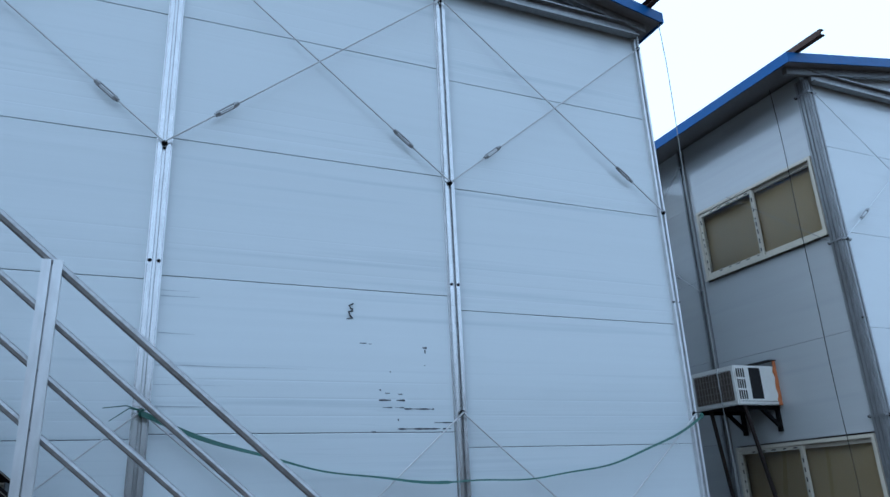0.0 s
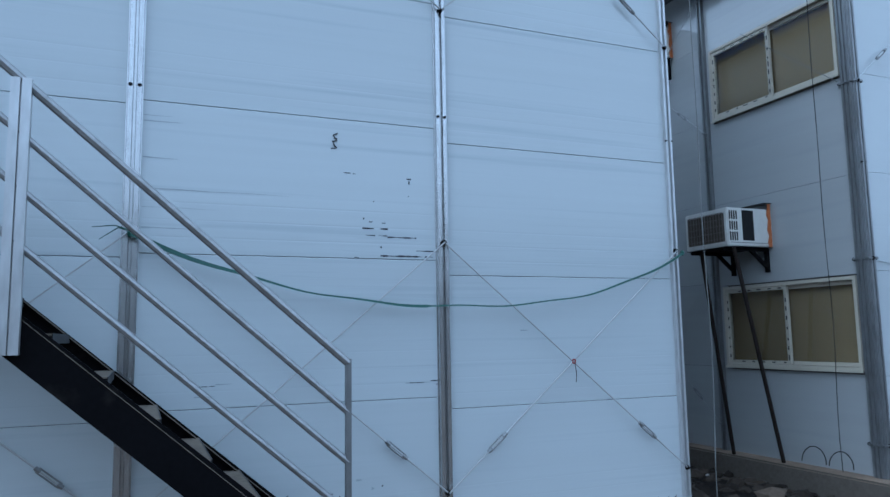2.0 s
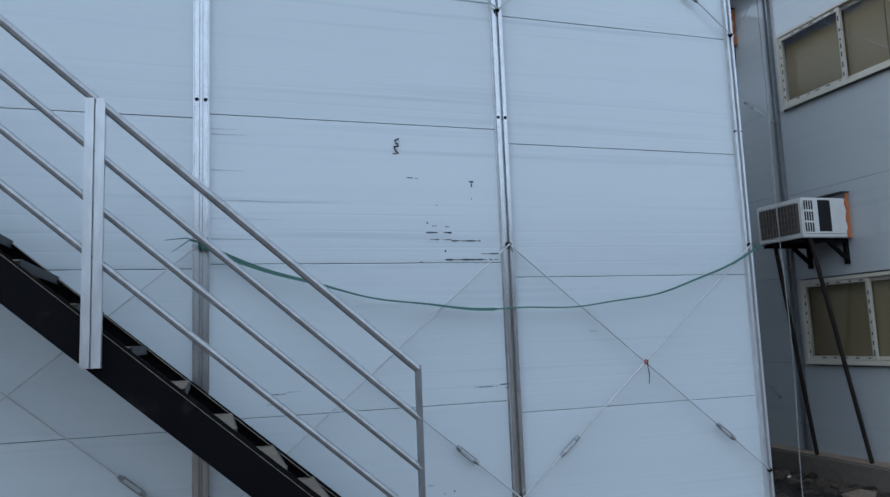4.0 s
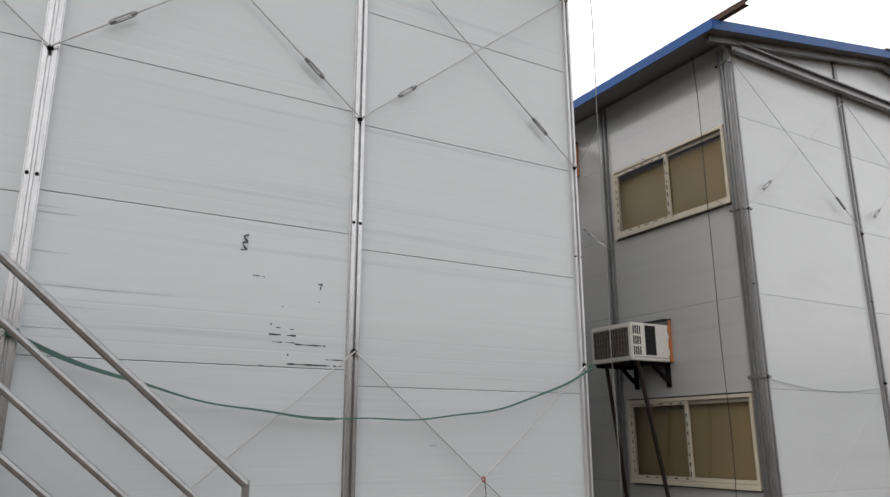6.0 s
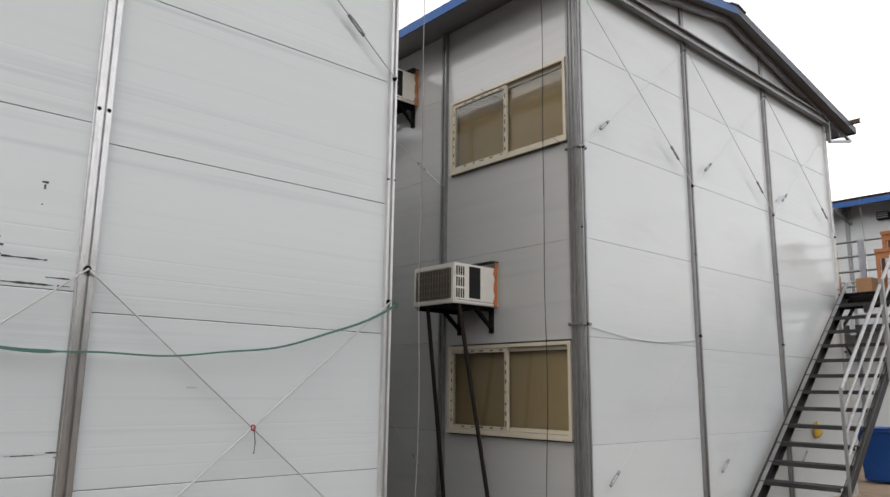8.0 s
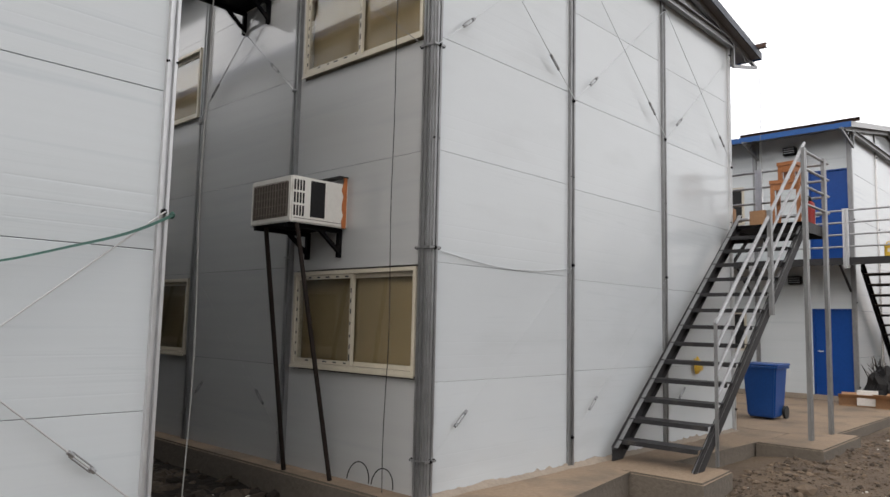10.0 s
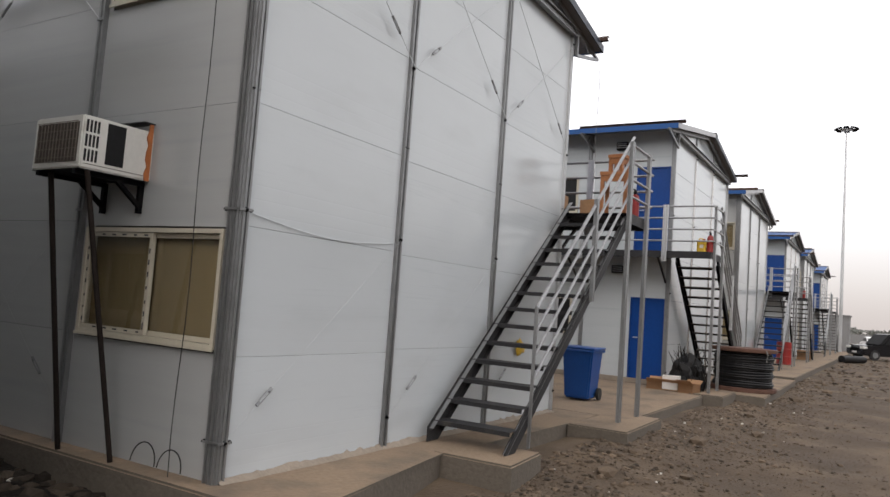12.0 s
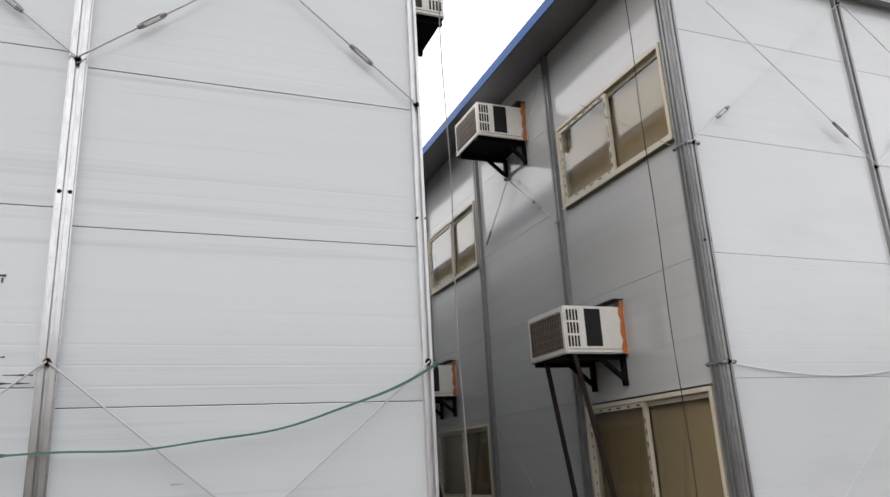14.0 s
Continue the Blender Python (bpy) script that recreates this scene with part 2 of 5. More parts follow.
GLASS = bpy.data.materials.new("window_glass")
GLASS.use_nodes = True
gb = GLASS.node_tree.nodes["Principled BSDF"]
gb.inputs["Base Color"].default_value = (0.9, 0.92, 0.9, 1)
gb.inputs["Transmission Weight"].default_value, gb.inputs["Roughness"].default_value, gb.inputs["IOR"].default_value = 1.0, 0.03, 1.5


# ---- mesh helpers ----
def thing(name, loc=(0, 0, 0), label="", category="", group="", kind=""):
    ob = new(name)
    ob.location = loc
    ob.empty_display_size = 0.2
    return tagged(ob, label, category, group, kind)


def part(name, bm, mat, parent=None, label="", smooth=False):
    me = bpy.data.meshes.new(name)
    bmesh.ops.recalc_face_normals(bm, faces=bm.faces)
    bm.to_mesh(me)
    bm.free()
    me.materials.append(mat)
    if smooth:
        me.shade_smooth()
    ob = new(name, me)
    if parent:
        ob.parent = parent
        ob.matrix_parent_inverse = Matrix.Translation(-Vector(parent.location))
    if label:
        ob["label"] = label
    return ob


def bx(bm, x0, x1, y0, y1, z0, z1):
    x0, x1, y0, y1, z0, z1 = min(x0, x1), max(x0, x1), min(y0, y1), max(y0, y1), min(z0, z1), max(z0, z1)
    v = [bm.verts.new((x, y, z)) for z in (z0, z1) for x, y in ((x0, y0), (x1, y0), (x1, y1), (x0, y1))]
    for f in ((0, 3, 2, 1), (4, 5, 6, 7), (0, 1, 5, 4), (1, 2, 6, 5), (2, 3, 7, 6), (3, 0, 4, 7)):
        bm.faces.new([v[i] for i in f])
    return v


def boxed(*args, bevel=0.0):
    bm = bmesh.new()
    bx(bm, *args)
    if bevel:
        bmesh.ops.bevel(bm, geom=bm.edges[:], offset=bevel, segments=1, affect="EDGES")
    return bm


def prism(bm, pts, axis, a, b):
    """A polygon of pairs, drawn out along axis ('x', 'y' or 'z') from a to b."""
    def at(p, c):
        return {"x": (c, p[0], p[1]), "y": (p[0], c, p[1]), "z": (p[0], p[1], c)}[axis]
    lo = [bm.verts.new(at(p, a)) for p in pts]
    hi = [bm.verts.new(at(p, b)) for p in pts]
    bm.faces.new(lo[::-1])
    bm.faces.new(hi)
    for i in range(len(pts)):
        j = (i + 1) % len(pts)
        bm.faces.new((lo[i], lo[j], hi[j], hi[i]))


def prismed(pts, axis, a, b):
    bm = bmesh.new()
    prism(bm, pts, axis, a, b)
    return bm


def tube(bm, pts, r, n=8, r2=None, flat=1.0):
    """A round tube along a line of points; flat squeezes it."""
    pts = [Vector(p) for p in pts]
    rings = []
    for i, p in enumerate(pts):
        d = (pts[min(i + 1, len(pts) - 1)] - pts[max(i - 1, 0)]).normalized()
        side = d.cross(Vector((0, 0, 1)))
        if side.length < 1e-3:
            side = Vector((1, 0, 0))
        side.normalize()
        up = side.cross(d)
        rad = r if r2 is None else r + (r2 - r) * i / (len(pts) - 1)
        off = math.pi / n if n == 4 else 0
        rings.append([bm.verts.new(p + (side * math.cos(2 * math.pi * k / n + off) * flat + up * math.sin(2 * math.pi * k / n + off)) * rad) for k in range(n)])
    for a, b in zip(rings, rings[1:]):
        for k in range(n):
            bm.faces.new((a[k], a[(k + 1) % n], b[(k + 1) % n], b[k]))
    bm.faces.new(rings[0][::-1])
    bm.faces.new(rings[-1])


def tubed(pts, r, n=8, **kw):
    bm = bmesh.new()
    tube(bm, pts, r, n, **kw)
    return bm


def lathe(bm, profile, cx, cy, n=24):
    rings = [[bm.verts.new((cx + r * math.cos(2 * math.pi * k / n), cy + r * math.sin(2 * math.pi * k / n), z)) for k in range(n)] for r, z in profile]
    for a, b in zip(rings, rings[1:]):
        for k in range(n):
            bm.faces.new((a[k], a[(k + 1) % n], b[(k + 1) % n], b[k]))
    bm.faces.new(rings[0][::-1])
    bm.faces.new(rings[-1])


def lathed(profile, cx, cy, n=24):
    bm = bmesh.new()
    lathe(bm, profile, cx, cy, n)
    return bm


# ---- ground ----
GROUND_Z = -0.22


def graded(lo, a, b, hi, step):
    """Coordinates that lie close between a and b and ever wider outside."""
    mid = list(np.arange(a, b, step))
    out, s, c = [], step, a
    while c > lo:
        s *= 1.35
        c -= s
        out.append(c)
    right, s, c = [], step, mid[-1]
    while c < hi:
        s *= 1.35
        c += s
        right.append(c)
    return out[::-1] + mid + right


def ground_height(x, y):
    p = Vector((x, y, 0))
    near = max(0.0, 1 - abs(x - 8) / 60)
    h = noise.noise(p * 0.45) * 0.05 + noise.noise(p * 1.9) * 0.035 + noise.noise(p * 5.0) * 0.015
    bank = 0.10 * math.exp(-((y + 1.25) / 0.75) ** 2) * min(1.0, max(0.15, (x - 4.8) / 1.2)) * (1 if x < 60 else 0)
    return GROUND_Z + (h + bank) * near - 0.02


def build_ground():
    xs, ys = graded(-900, -7, 22, 1500, 0.16), graded(-900, -9, 5, 900, 0.16)
    verts = [(x, y, ground_height(x, y)) for y in ys for x in xs]
    w = len(xs)
    faces = [(j * w + i, j * w + i + 1, (j + 1) * w + i + 1, (j + 1) * w + i) for j in range(len(ys) - 1) for i in range(w - 1)]
    me = bpy.data.meshes.new("ground")
    me.from_pydata(verts, [], faces)
    me.materials.append(EARTH)
    me.shade_smooth()
    tagged(new("ground", me), "bare brown earth yard strewn with rubble", "ground", kind="structure")


build_ground()


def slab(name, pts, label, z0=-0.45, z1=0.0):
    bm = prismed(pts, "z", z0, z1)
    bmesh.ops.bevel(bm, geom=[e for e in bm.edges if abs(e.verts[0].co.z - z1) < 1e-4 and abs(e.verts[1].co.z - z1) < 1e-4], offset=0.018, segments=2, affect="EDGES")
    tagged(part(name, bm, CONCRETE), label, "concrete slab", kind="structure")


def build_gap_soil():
    """Uneven earth filling the gap between the first two houses, the shade there put into its dark colour."""
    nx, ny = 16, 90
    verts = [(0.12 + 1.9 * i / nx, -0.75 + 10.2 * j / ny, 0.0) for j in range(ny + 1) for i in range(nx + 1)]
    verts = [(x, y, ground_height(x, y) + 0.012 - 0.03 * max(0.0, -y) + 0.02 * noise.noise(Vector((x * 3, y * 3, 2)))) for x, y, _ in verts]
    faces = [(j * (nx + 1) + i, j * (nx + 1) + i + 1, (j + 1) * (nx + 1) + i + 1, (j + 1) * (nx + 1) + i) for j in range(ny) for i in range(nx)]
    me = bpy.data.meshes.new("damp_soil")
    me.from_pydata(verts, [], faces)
    me.materials.append(SHADED_SOIL)
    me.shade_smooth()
    tagged(new("damp_soil", me), "soil between two house walls, coloured dark for the shade there", "soil", kind="stuff")


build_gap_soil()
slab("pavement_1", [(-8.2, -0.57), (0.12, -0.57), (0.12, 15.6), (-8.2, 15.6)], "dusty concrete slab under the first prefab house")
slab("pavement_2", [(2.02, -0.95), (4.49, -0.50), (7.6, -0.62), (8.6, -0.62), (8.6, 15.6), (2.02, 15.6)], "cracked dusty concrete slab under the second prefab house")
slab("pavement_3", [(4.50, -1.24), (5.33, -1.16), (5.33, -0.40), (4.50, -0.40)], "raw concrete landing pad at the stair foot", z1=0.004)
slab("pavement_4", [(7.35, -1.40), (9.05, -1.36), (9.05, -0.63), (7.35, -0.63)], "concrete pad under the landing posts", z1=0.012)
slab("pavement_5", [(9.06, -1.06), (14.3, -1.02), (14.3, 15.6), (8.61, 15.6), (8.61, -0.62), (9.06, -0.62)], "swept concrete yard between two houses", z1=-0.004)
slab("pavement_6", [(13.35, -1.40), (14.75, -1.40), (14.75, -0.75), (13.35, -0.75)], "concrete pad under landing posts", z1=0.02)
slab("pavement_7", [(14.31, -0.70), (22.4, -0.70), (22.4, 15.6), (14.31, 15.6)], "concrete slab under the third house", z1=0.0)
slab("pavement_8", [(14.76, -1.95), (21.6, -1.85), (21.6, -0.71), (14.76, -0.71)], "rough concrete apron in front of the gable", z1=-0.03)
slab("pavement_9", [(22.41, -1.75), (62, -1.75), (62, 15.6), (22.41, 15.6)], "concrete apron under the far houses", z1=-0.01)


def ribbed_panel(x0, x1, z0, z1, first, bevel):
    """A wall panel whose pressed face has a few very shallow grooves in its lower third."""
    pts = [(0.05, z0), (bevel, z0), (0.0, z0 + bevel)]
    for z in (z0 + first, z0 + first + 0.107, z0 + first + 0.214):
        if z < z1 - 0.03:
            pts += [(0.0, z - 0.007), (0.0004, z - 0.001), (0.0004, z + 0.001), (0.0, z + 0.007)]
    pts += [(0.0, z1 - bevel), (bevel, z1), (0.05, z1)]
    return prismed(pts, "x", min(x0, x1), max(x0, x1))


# ---- the prefab houses: local u runs from the window side (0) to the gallery side (6) ----
W, WS, WIDE, LONG = 2.0, 1.91, 6.0, 15.28
ZB, ZM, ZK, ZT, ZTOP, CHORD = 0.29, 1.972, 2.872, 3.66, 5.30, 5.46
APEX_U, APEX_Z, SLOPE = 3.0, 6.10, 0.18
WIN_LOW, WIN_UP = (0.938, 1.823), (3.763, 4.622)
rng = random.Random(7)


def roof_z(u):
    return APEX_Z - abs(u - APEX_U) * SLOPE


BOLT = tubed([(0, 0.0, 0), (0, -0.03, 0)], 0.011, 6)
tube(BOLT, [(0, -0.004, 0), (0, -0.012, 0)], 0.02, 8)
bolt_mesh = bpy.data.meshes.new("bolt")
BOLT.to_mesh(bolt_mesh)
BOLT.free()
bolt_mesh.materials.append(DARK_STEEL)


def bolt(owner, x, y, z, turn=0.0, size=1.0):
    ob = new("bolt", bolt_mesh)
    ob.parent = owner
    ob.matrix_parent_inverse = Matrix.Translation(-Vector(owner.location))
    ob.location, ob.rotation_euler, ob.scale = (x, y, z), (0, 0, turn), (size,) * 3


def ribbed_column(house, X, s, u, kind):
    """Channels back to back as one rolled profile; the lower part of a split one is wider."""
    if kind == "corner":
        o, r = 0.026, 0.013
        pts = [(0.062, 0.05), (0.062, -o)]
        for c in (0.044, 0.006):
            pts += [(c + 0.012, -o), (c + 0.010, -o - r), (c - 0.010, -o - r), (c - 0.012, -o)]
        pts += [(-o, -o)]
        for c in (0.0, 0.04, 0.08):
            pts += [(-o, c - 0.012), (-o - r, c - 0.010), (-o - r, c + 0.010), (-o, c + 0.012)]
        pts += [(-o, 0.105), (0.0, 0.105), (0.05, 0.05)]
        part("column", prismed([(X(a), b) for a, b in pts], "z", 0, CHORD), GALV, house)
    elif kind == "split":
        pts = [(-0.048, 0.05), (-0.048, -0.006), (-0.042, -0.006), (-0.038, -0.028), (-0.012, -0.028), (-0.007, -0.004), (0.007, -0.004),
               (0.012, -0.028), (0.038, -0.028), (0.042, -0.006), (0.048, -0.006), (0.048, 0.05)]
        part("column", prismed([(X(u + a), b) for a, b in pts], "z", 0, CHORD), GALV_POST, house)
    else:
        w = 0.03 if kind == "edge" else 0.04
        pts = [(-w, 0.05), (-w, -0.034), (-0.4 * w, -0.034), (-0.3 * w, -0.012), (0.3 * w, -0.012), (0.4 * w, -0.034), (w, -0.034), (w, 0.05)]
        part("column", prismed([(X(u + a), b) for a, b in pts], "z", 0, CHORD), GALV_LIGHT if kind == "edge" else GALV, house)
    for z in (ZB, ZM, ZT, ZTOP):
        bolt(house, X(u + (0.02 if kind == "corner" else 0)), -0.03, z, size=0.95)
    for a in (-0.032, 0.032):
        bolt(house, X(u + a * 0.8 + (0.02 if kind == "corner" else 0)), -0.022, ZK, size=0.6)
    if kind == "corner":
        for z in (ZB, ZM, ZT, ZTOP):
            pts = [(0.074, -0.042), (0.074, -0.048), (-0.046, -0.048), (-0.046, 0.115), (-0.040, 0.115), (-0.040, -0.042)]
            part("clamp", prismed([(X(a), b) for a, b in pts], "z", z - 0.009, z + 0.009), GALV, house)
            bolt(house, X(0.08), -0.02, z, size=0.8)
            bolt(house, X(-0.02), 0.12, z, turn=-s * math.pi / 2, size=0.8)


def brace(house, p, q, r=0.0055):
    """A tie rod from the lower end p to the upper end q, with its turnbuckle."""
    p, q = Vector(p), Vector(q)
    rod = part("brace_rod", tubed([p, q], r, 6), ROD if r > 0.005 else PANEL_SHADED if abs(q.x - p.x) < 0.1 else PANEL_FILM, house)
    d = (q - p).normalized()
    a = p + d * 0.40
    b = a + d * 0.15
    side = Vector((d.z, d.y, -d.x)) * 0.014 if abs(d.x) > 0.1 else Vector((0, d.z, -d.y)) * 0.014
    bm = bmesh.new()
    tube(bm, [a + side, b + side], 0.005, 6)
    tube(bm, [a - side, b - side], 0.005, 6)
    for c in (a, b):
        tube(bm, [c - d * 0.018, c + d * 0.018], 0.014, 6)
    t = bpy.data.meshes.new("turnbuckle")
    bm.to_mesh(t)
    bm.free()
    t.materials.append(GALV)
    ob = new("turnbuckle", t)
    ob.parent = rod


def window(house, X, s, y0, y1, z0, z1, swap):
    """A two-leaf sliding window in the window-side wall; the farther leaf stands proud."""
    win = new("window")
    win.parent = house
    win.matrix_parent_inverse = Matrix.Translation(-Vector(house.location))

    def sub(name, bm, mat, label="", shadow=True):
        ob = part(name, bm, mat, None, label)
        ob.parent = win
        ob.visible_shadow = shadow
        return ob

    e, ym = 0.034, (y0 + y1) / 2
    bm = bmesh.new()
    bx(bm, X(-0.035), X(0.06), y0, y1, z0, z0 + e)
    bx(bm, X(-0.035), X(0.06), y0, y1, z1 - e, z1)
    bx(bm, X(-0.035), X(0.06), y0, y0 + e, z0 + e, z1 - e)
    bx(bm, X(-0.035), X(0.06), y1 - e, y1, z0 + e, z1 - e)
    sub("window_frame", bm, FRAME)
    sub("window_sill", boxed(X(-0.048), X(-0.036), y0 - 0.006, y1 + 0.006, z0 - 0.014, z0 + 0.006), FRAME)
    for a, b, d in ((y0 + e, ym + 0.035, 0.022), (ym - 0.035, y1 - e, -0.012)):
        f = 0.036
        bm = bmesh.new()
        lo, hi = z0 + e + 0.004, z1 - e - 0.004
        bx(bm, X(d - 0.012), X(d + 0.02), a, b, lo, lo + f)
        bx(bm, X(d - 0.012), X(d + 0.02), a, b, hi - f, hi)
        bx(bm, X(d - 0.012), X(d + 0.02), a, a + f, lo + f, hi - f)
        bx(bm, X(d - 0.012), X(d + 0.02), b - f, b, lo + f, hi - f)
        sub("sash", bm, FRAME)
        sub("pane", boxed(X(d), X(d + 0.005), a + f - 0.004, b - f + 0.004, lo + f - 0.004, hi - f + 0.004), GLASS, "dusty window glass", shadow=False)
        if d < 0:
            bm = bmesh.new()
            for k in range(7):
                z = lo + 0.03 + (hi - lo - 0.1) * k / 7 + rng.uniform(0, 0.03)
                bx(bm, X(d - 0.014), X(d - 0.0125), a + 0.012, a + 0.026, z, z + rng.uniform(0.02, 0.06))
                bx(bm, X(d - 0.014), X(d - 0.0125), b - 0.028, b - 0.014, z + 0.02, z + rng.uniform(0.04, 0.07))
            for k in range(5):
                y = a + 0.06 + (b - a - 0.15) * k / 5
                bx(bm, X(d - 0.014), X(d - 0.0125), y, y + rng.uniform(0.02, 0.07), lo + 0.014, lo + 0.026)
                bx(bm, X(d - 0.014), X(d - 0.0125), y, y + rng.uniform(0.02, 0.06), hi - 0.026, hi - 0.014)
            sub("sticker_print", bm, MARK, "rows of dark print on protective film")["kind"] = "stuff"
    bm = bmesh.new()
    n = 14
    for k in range(n):
        a = y0 + e + (y1 - y0 - 2 * e) * k / n
        bx(bm, X(0.062 + 0.0012 * (k % 2)), X(0.075), a, a + (y1 - y0 - 2 * e) / n, z0 + 0.02, z1 - 0.02)
    sub("blind", bm, BLIND, "tan cloth blind drawn shut")


def side_spans(bay):
    """The joint heights of a window-side bay."""
    return [0.0, 0.91, 1.84, 2.78, 3.74, 4.62, 5.54] if bay == 0 else [0.0, 0.93, 1.88, 2.82, 3.80, 4.74, 5.54]


def house(x0, s, joints, kinds, e0, label):
    """s = 1: the gallery lies at greater x; -1: at smaller x."""
    def X(u):
        return x0 + s * u

    h = thing("prefab_house", (X(3), LONG / 2, 0), label, "prefab house", "row of prefab houses")
    # gable end panels
    for bay in range(3):
        zs = [0.0] + joints[bay] + [CHORD - 0.02]
        for a, b in zip(zs, zs[1:]):
            g = 0.0016 if s < 0 else 0.001
            bm = ribbed_panel(X(bay * W + 0.004), X(bay * W + W - 0.004), a + g, b - g, 0.102, 0.003 if s < 0 else 0.002)
            part("wall_panel", bm, PANEL if s < 0 else PANEL_FILM, h)
    us = [0, 2, 4, 6]
    for a, b in zip(us, us[1:]):
        pts = [(X(a + 0.003), CHORD - 0.015), (X(b - 0.003), CHORD - 0.015), (X(b - 0.003), roof_z(b) - 0.02)]
        if a < APEX_U < b:
            pts.append((X(APEX_U), roof_z(APEX_U) - 0.02))
        pts.append((X(a + 0.003), roof_z(a) - 0.02))
        part("wall_panel", prismed(pts, "y", 0.004, 0.05), PANEL if s < 0 else PANEL_FILM, h)
        part("gable_post", boxed(X(b - 0.03), X(b + 0.03), -0.02, 0.0035, CHORD, roof_z(b) - 0.03), GALV, h)
    # dark lining behind the joints
    bm = bmesh.new()
    bx(bm, X(0.08), X(5.92), 0.06, 0.08, 0, CHORD)
    part("inner_wall", bm, LINING, h)
    part("storey_floor", boxed(X(0.09), X(5.91), 0.09, LONG - 0.09, 2.74, 2.84), LINING, h)
    part("back_wall", boxed(X(0.002), X(5.998), LONG - 0.055, LONG, 0, CHORD), PANEL, h)
    for u, k in zip(us, kinds):
        ribbed_column(h, X, s, u, k)
    # chord beam across the gable
    bm = bmesh.new()
    bx(bm, X(0.02), X(5.98), -0.07, -0.038, CHORD - 0.06, CHORD + 0.06)
    bx(bm, X(0.02), X(5.98), -0.11, -0.071, CHORD + 0.045, CHORD + 0.06)
    bx(bm, X(0.02), X(5.98), -0.11, -0.071, CHORD - 0.06, CHORD - 0.045)
    part("gable_beam", bm, GALV, h)
    # tie rods
    for a, b in zip(us, us[1:]):
        for lo, hi in ((ZB, ZM), (ZT, ZTOP)):
            film = s > 0 and lo == ZB
            brace(h, (X(a), -0.048, lo), (X(b), -0.048, hi), 0.0012 if film else 0.0055 if s < 0 else 0.004)
            if not film:
                brace(h, (X(b), -0.060, lo), (X(a), -0.060, hi), 0.0055 if s < 0 else 0.0042)
    # window side
    bays = round(LONG / WS)
    for bay in range(bays):
        y0, y1 = bay * WS, bay * WS + WS
        has = bay % 2 == 0
        wy0, wy1 = y0 + 0.115, y0 + 1.80
        zs = side_spans(bay)
        for a, b in zip(zs, zs[1:]):
            pieces = [(y0 + 0.004, y1 - 0.004, a, b)]
            if has:
                for z0, z1 in (WIN_LOW, WIN_UP):
                    cut = []
                    for c in pieces:
                        if c[3] <= z0 or c[2] >= z1:
                            cut.append(c)
                            continue
                        cut += [(c[0], wy0 - 0.002, c[2], c[3]), (wy1 + 0.002, c[1], c[2], c[3])]
                        if c[2] < z0:
                            cut.append((wy0 - 0.002, wy1 + 0.002, c[2], z0))
                        if c[3] > z1:
                            cut.append((wy0 - 0.002, wy1 + 0.002, z1, c[3]))
                    pieces = cut
            for c in pieces:
                if c[1] - c[0] > 0.03 and c[3] - c[2] > 0.03:
                    part("wall_panel", boxed(X(0.0), X(0.05), c[0] + (0.05 if bay == 0 and c[0] < 0.1 else 0), c[1], c[2] + 0.0015, c[3] - 0.0015), PANEL_SHADED, h)
        if has:
            for z0, z1 in (WIN_LOW, WIN_UP):
                window(h, X, s, wy0, wy1, z0, z1, bay)
                part("inner_wall", boxed(X(0.08), X(0.10), wy0 - 0.05, wy1 + 0.05, z0 - 0.05, z1 + 0.05), LINING, h)
        else:
            part("inner_wall", boxed(X(0.06), X(0.08), y0, y1, 0, CHORD), LINING, h)
        if bay:
            pts = [(0.05, -0.04), (-0.044, -0.04), (-0.044, -0.014), (-0.024, -0.010), (-0.024, 0.010), (-0.044, 0.014), (-0.044, 0.04), (0.05, 0.04)]
            part("column", prismed([(X(a), y0 + b) for a, b in pts], "z", 0, 5.53), GALV, h)
            for z in (ZB, ZM, ZT, ZTOP):
                part("clamp", boxed(X(-0.056), X(-0.045), y0 - 0.045, y0 + 0.045, z - 0.010, z + 0.010), GALV, h)
        if bay == 1:
            for lo, hi in ((ZB, ZM), (ZT, ZTOP)):
                thin = 0.0012 if lo == ZB else 0.0045
                brace(h, (X(-0.065), y0, lo), (X(-0.065), y1, hi), thin)
                brace(h, (X(-0.075), y1, lo), (X(-0.075), y0, hi), thin)
    part("tie_wire", tubed([(X(-0.075), 1.25, 4.62), (X(-0.075), 0.10, ZT + 0.02)], 0.004, 5), WIRE, h)
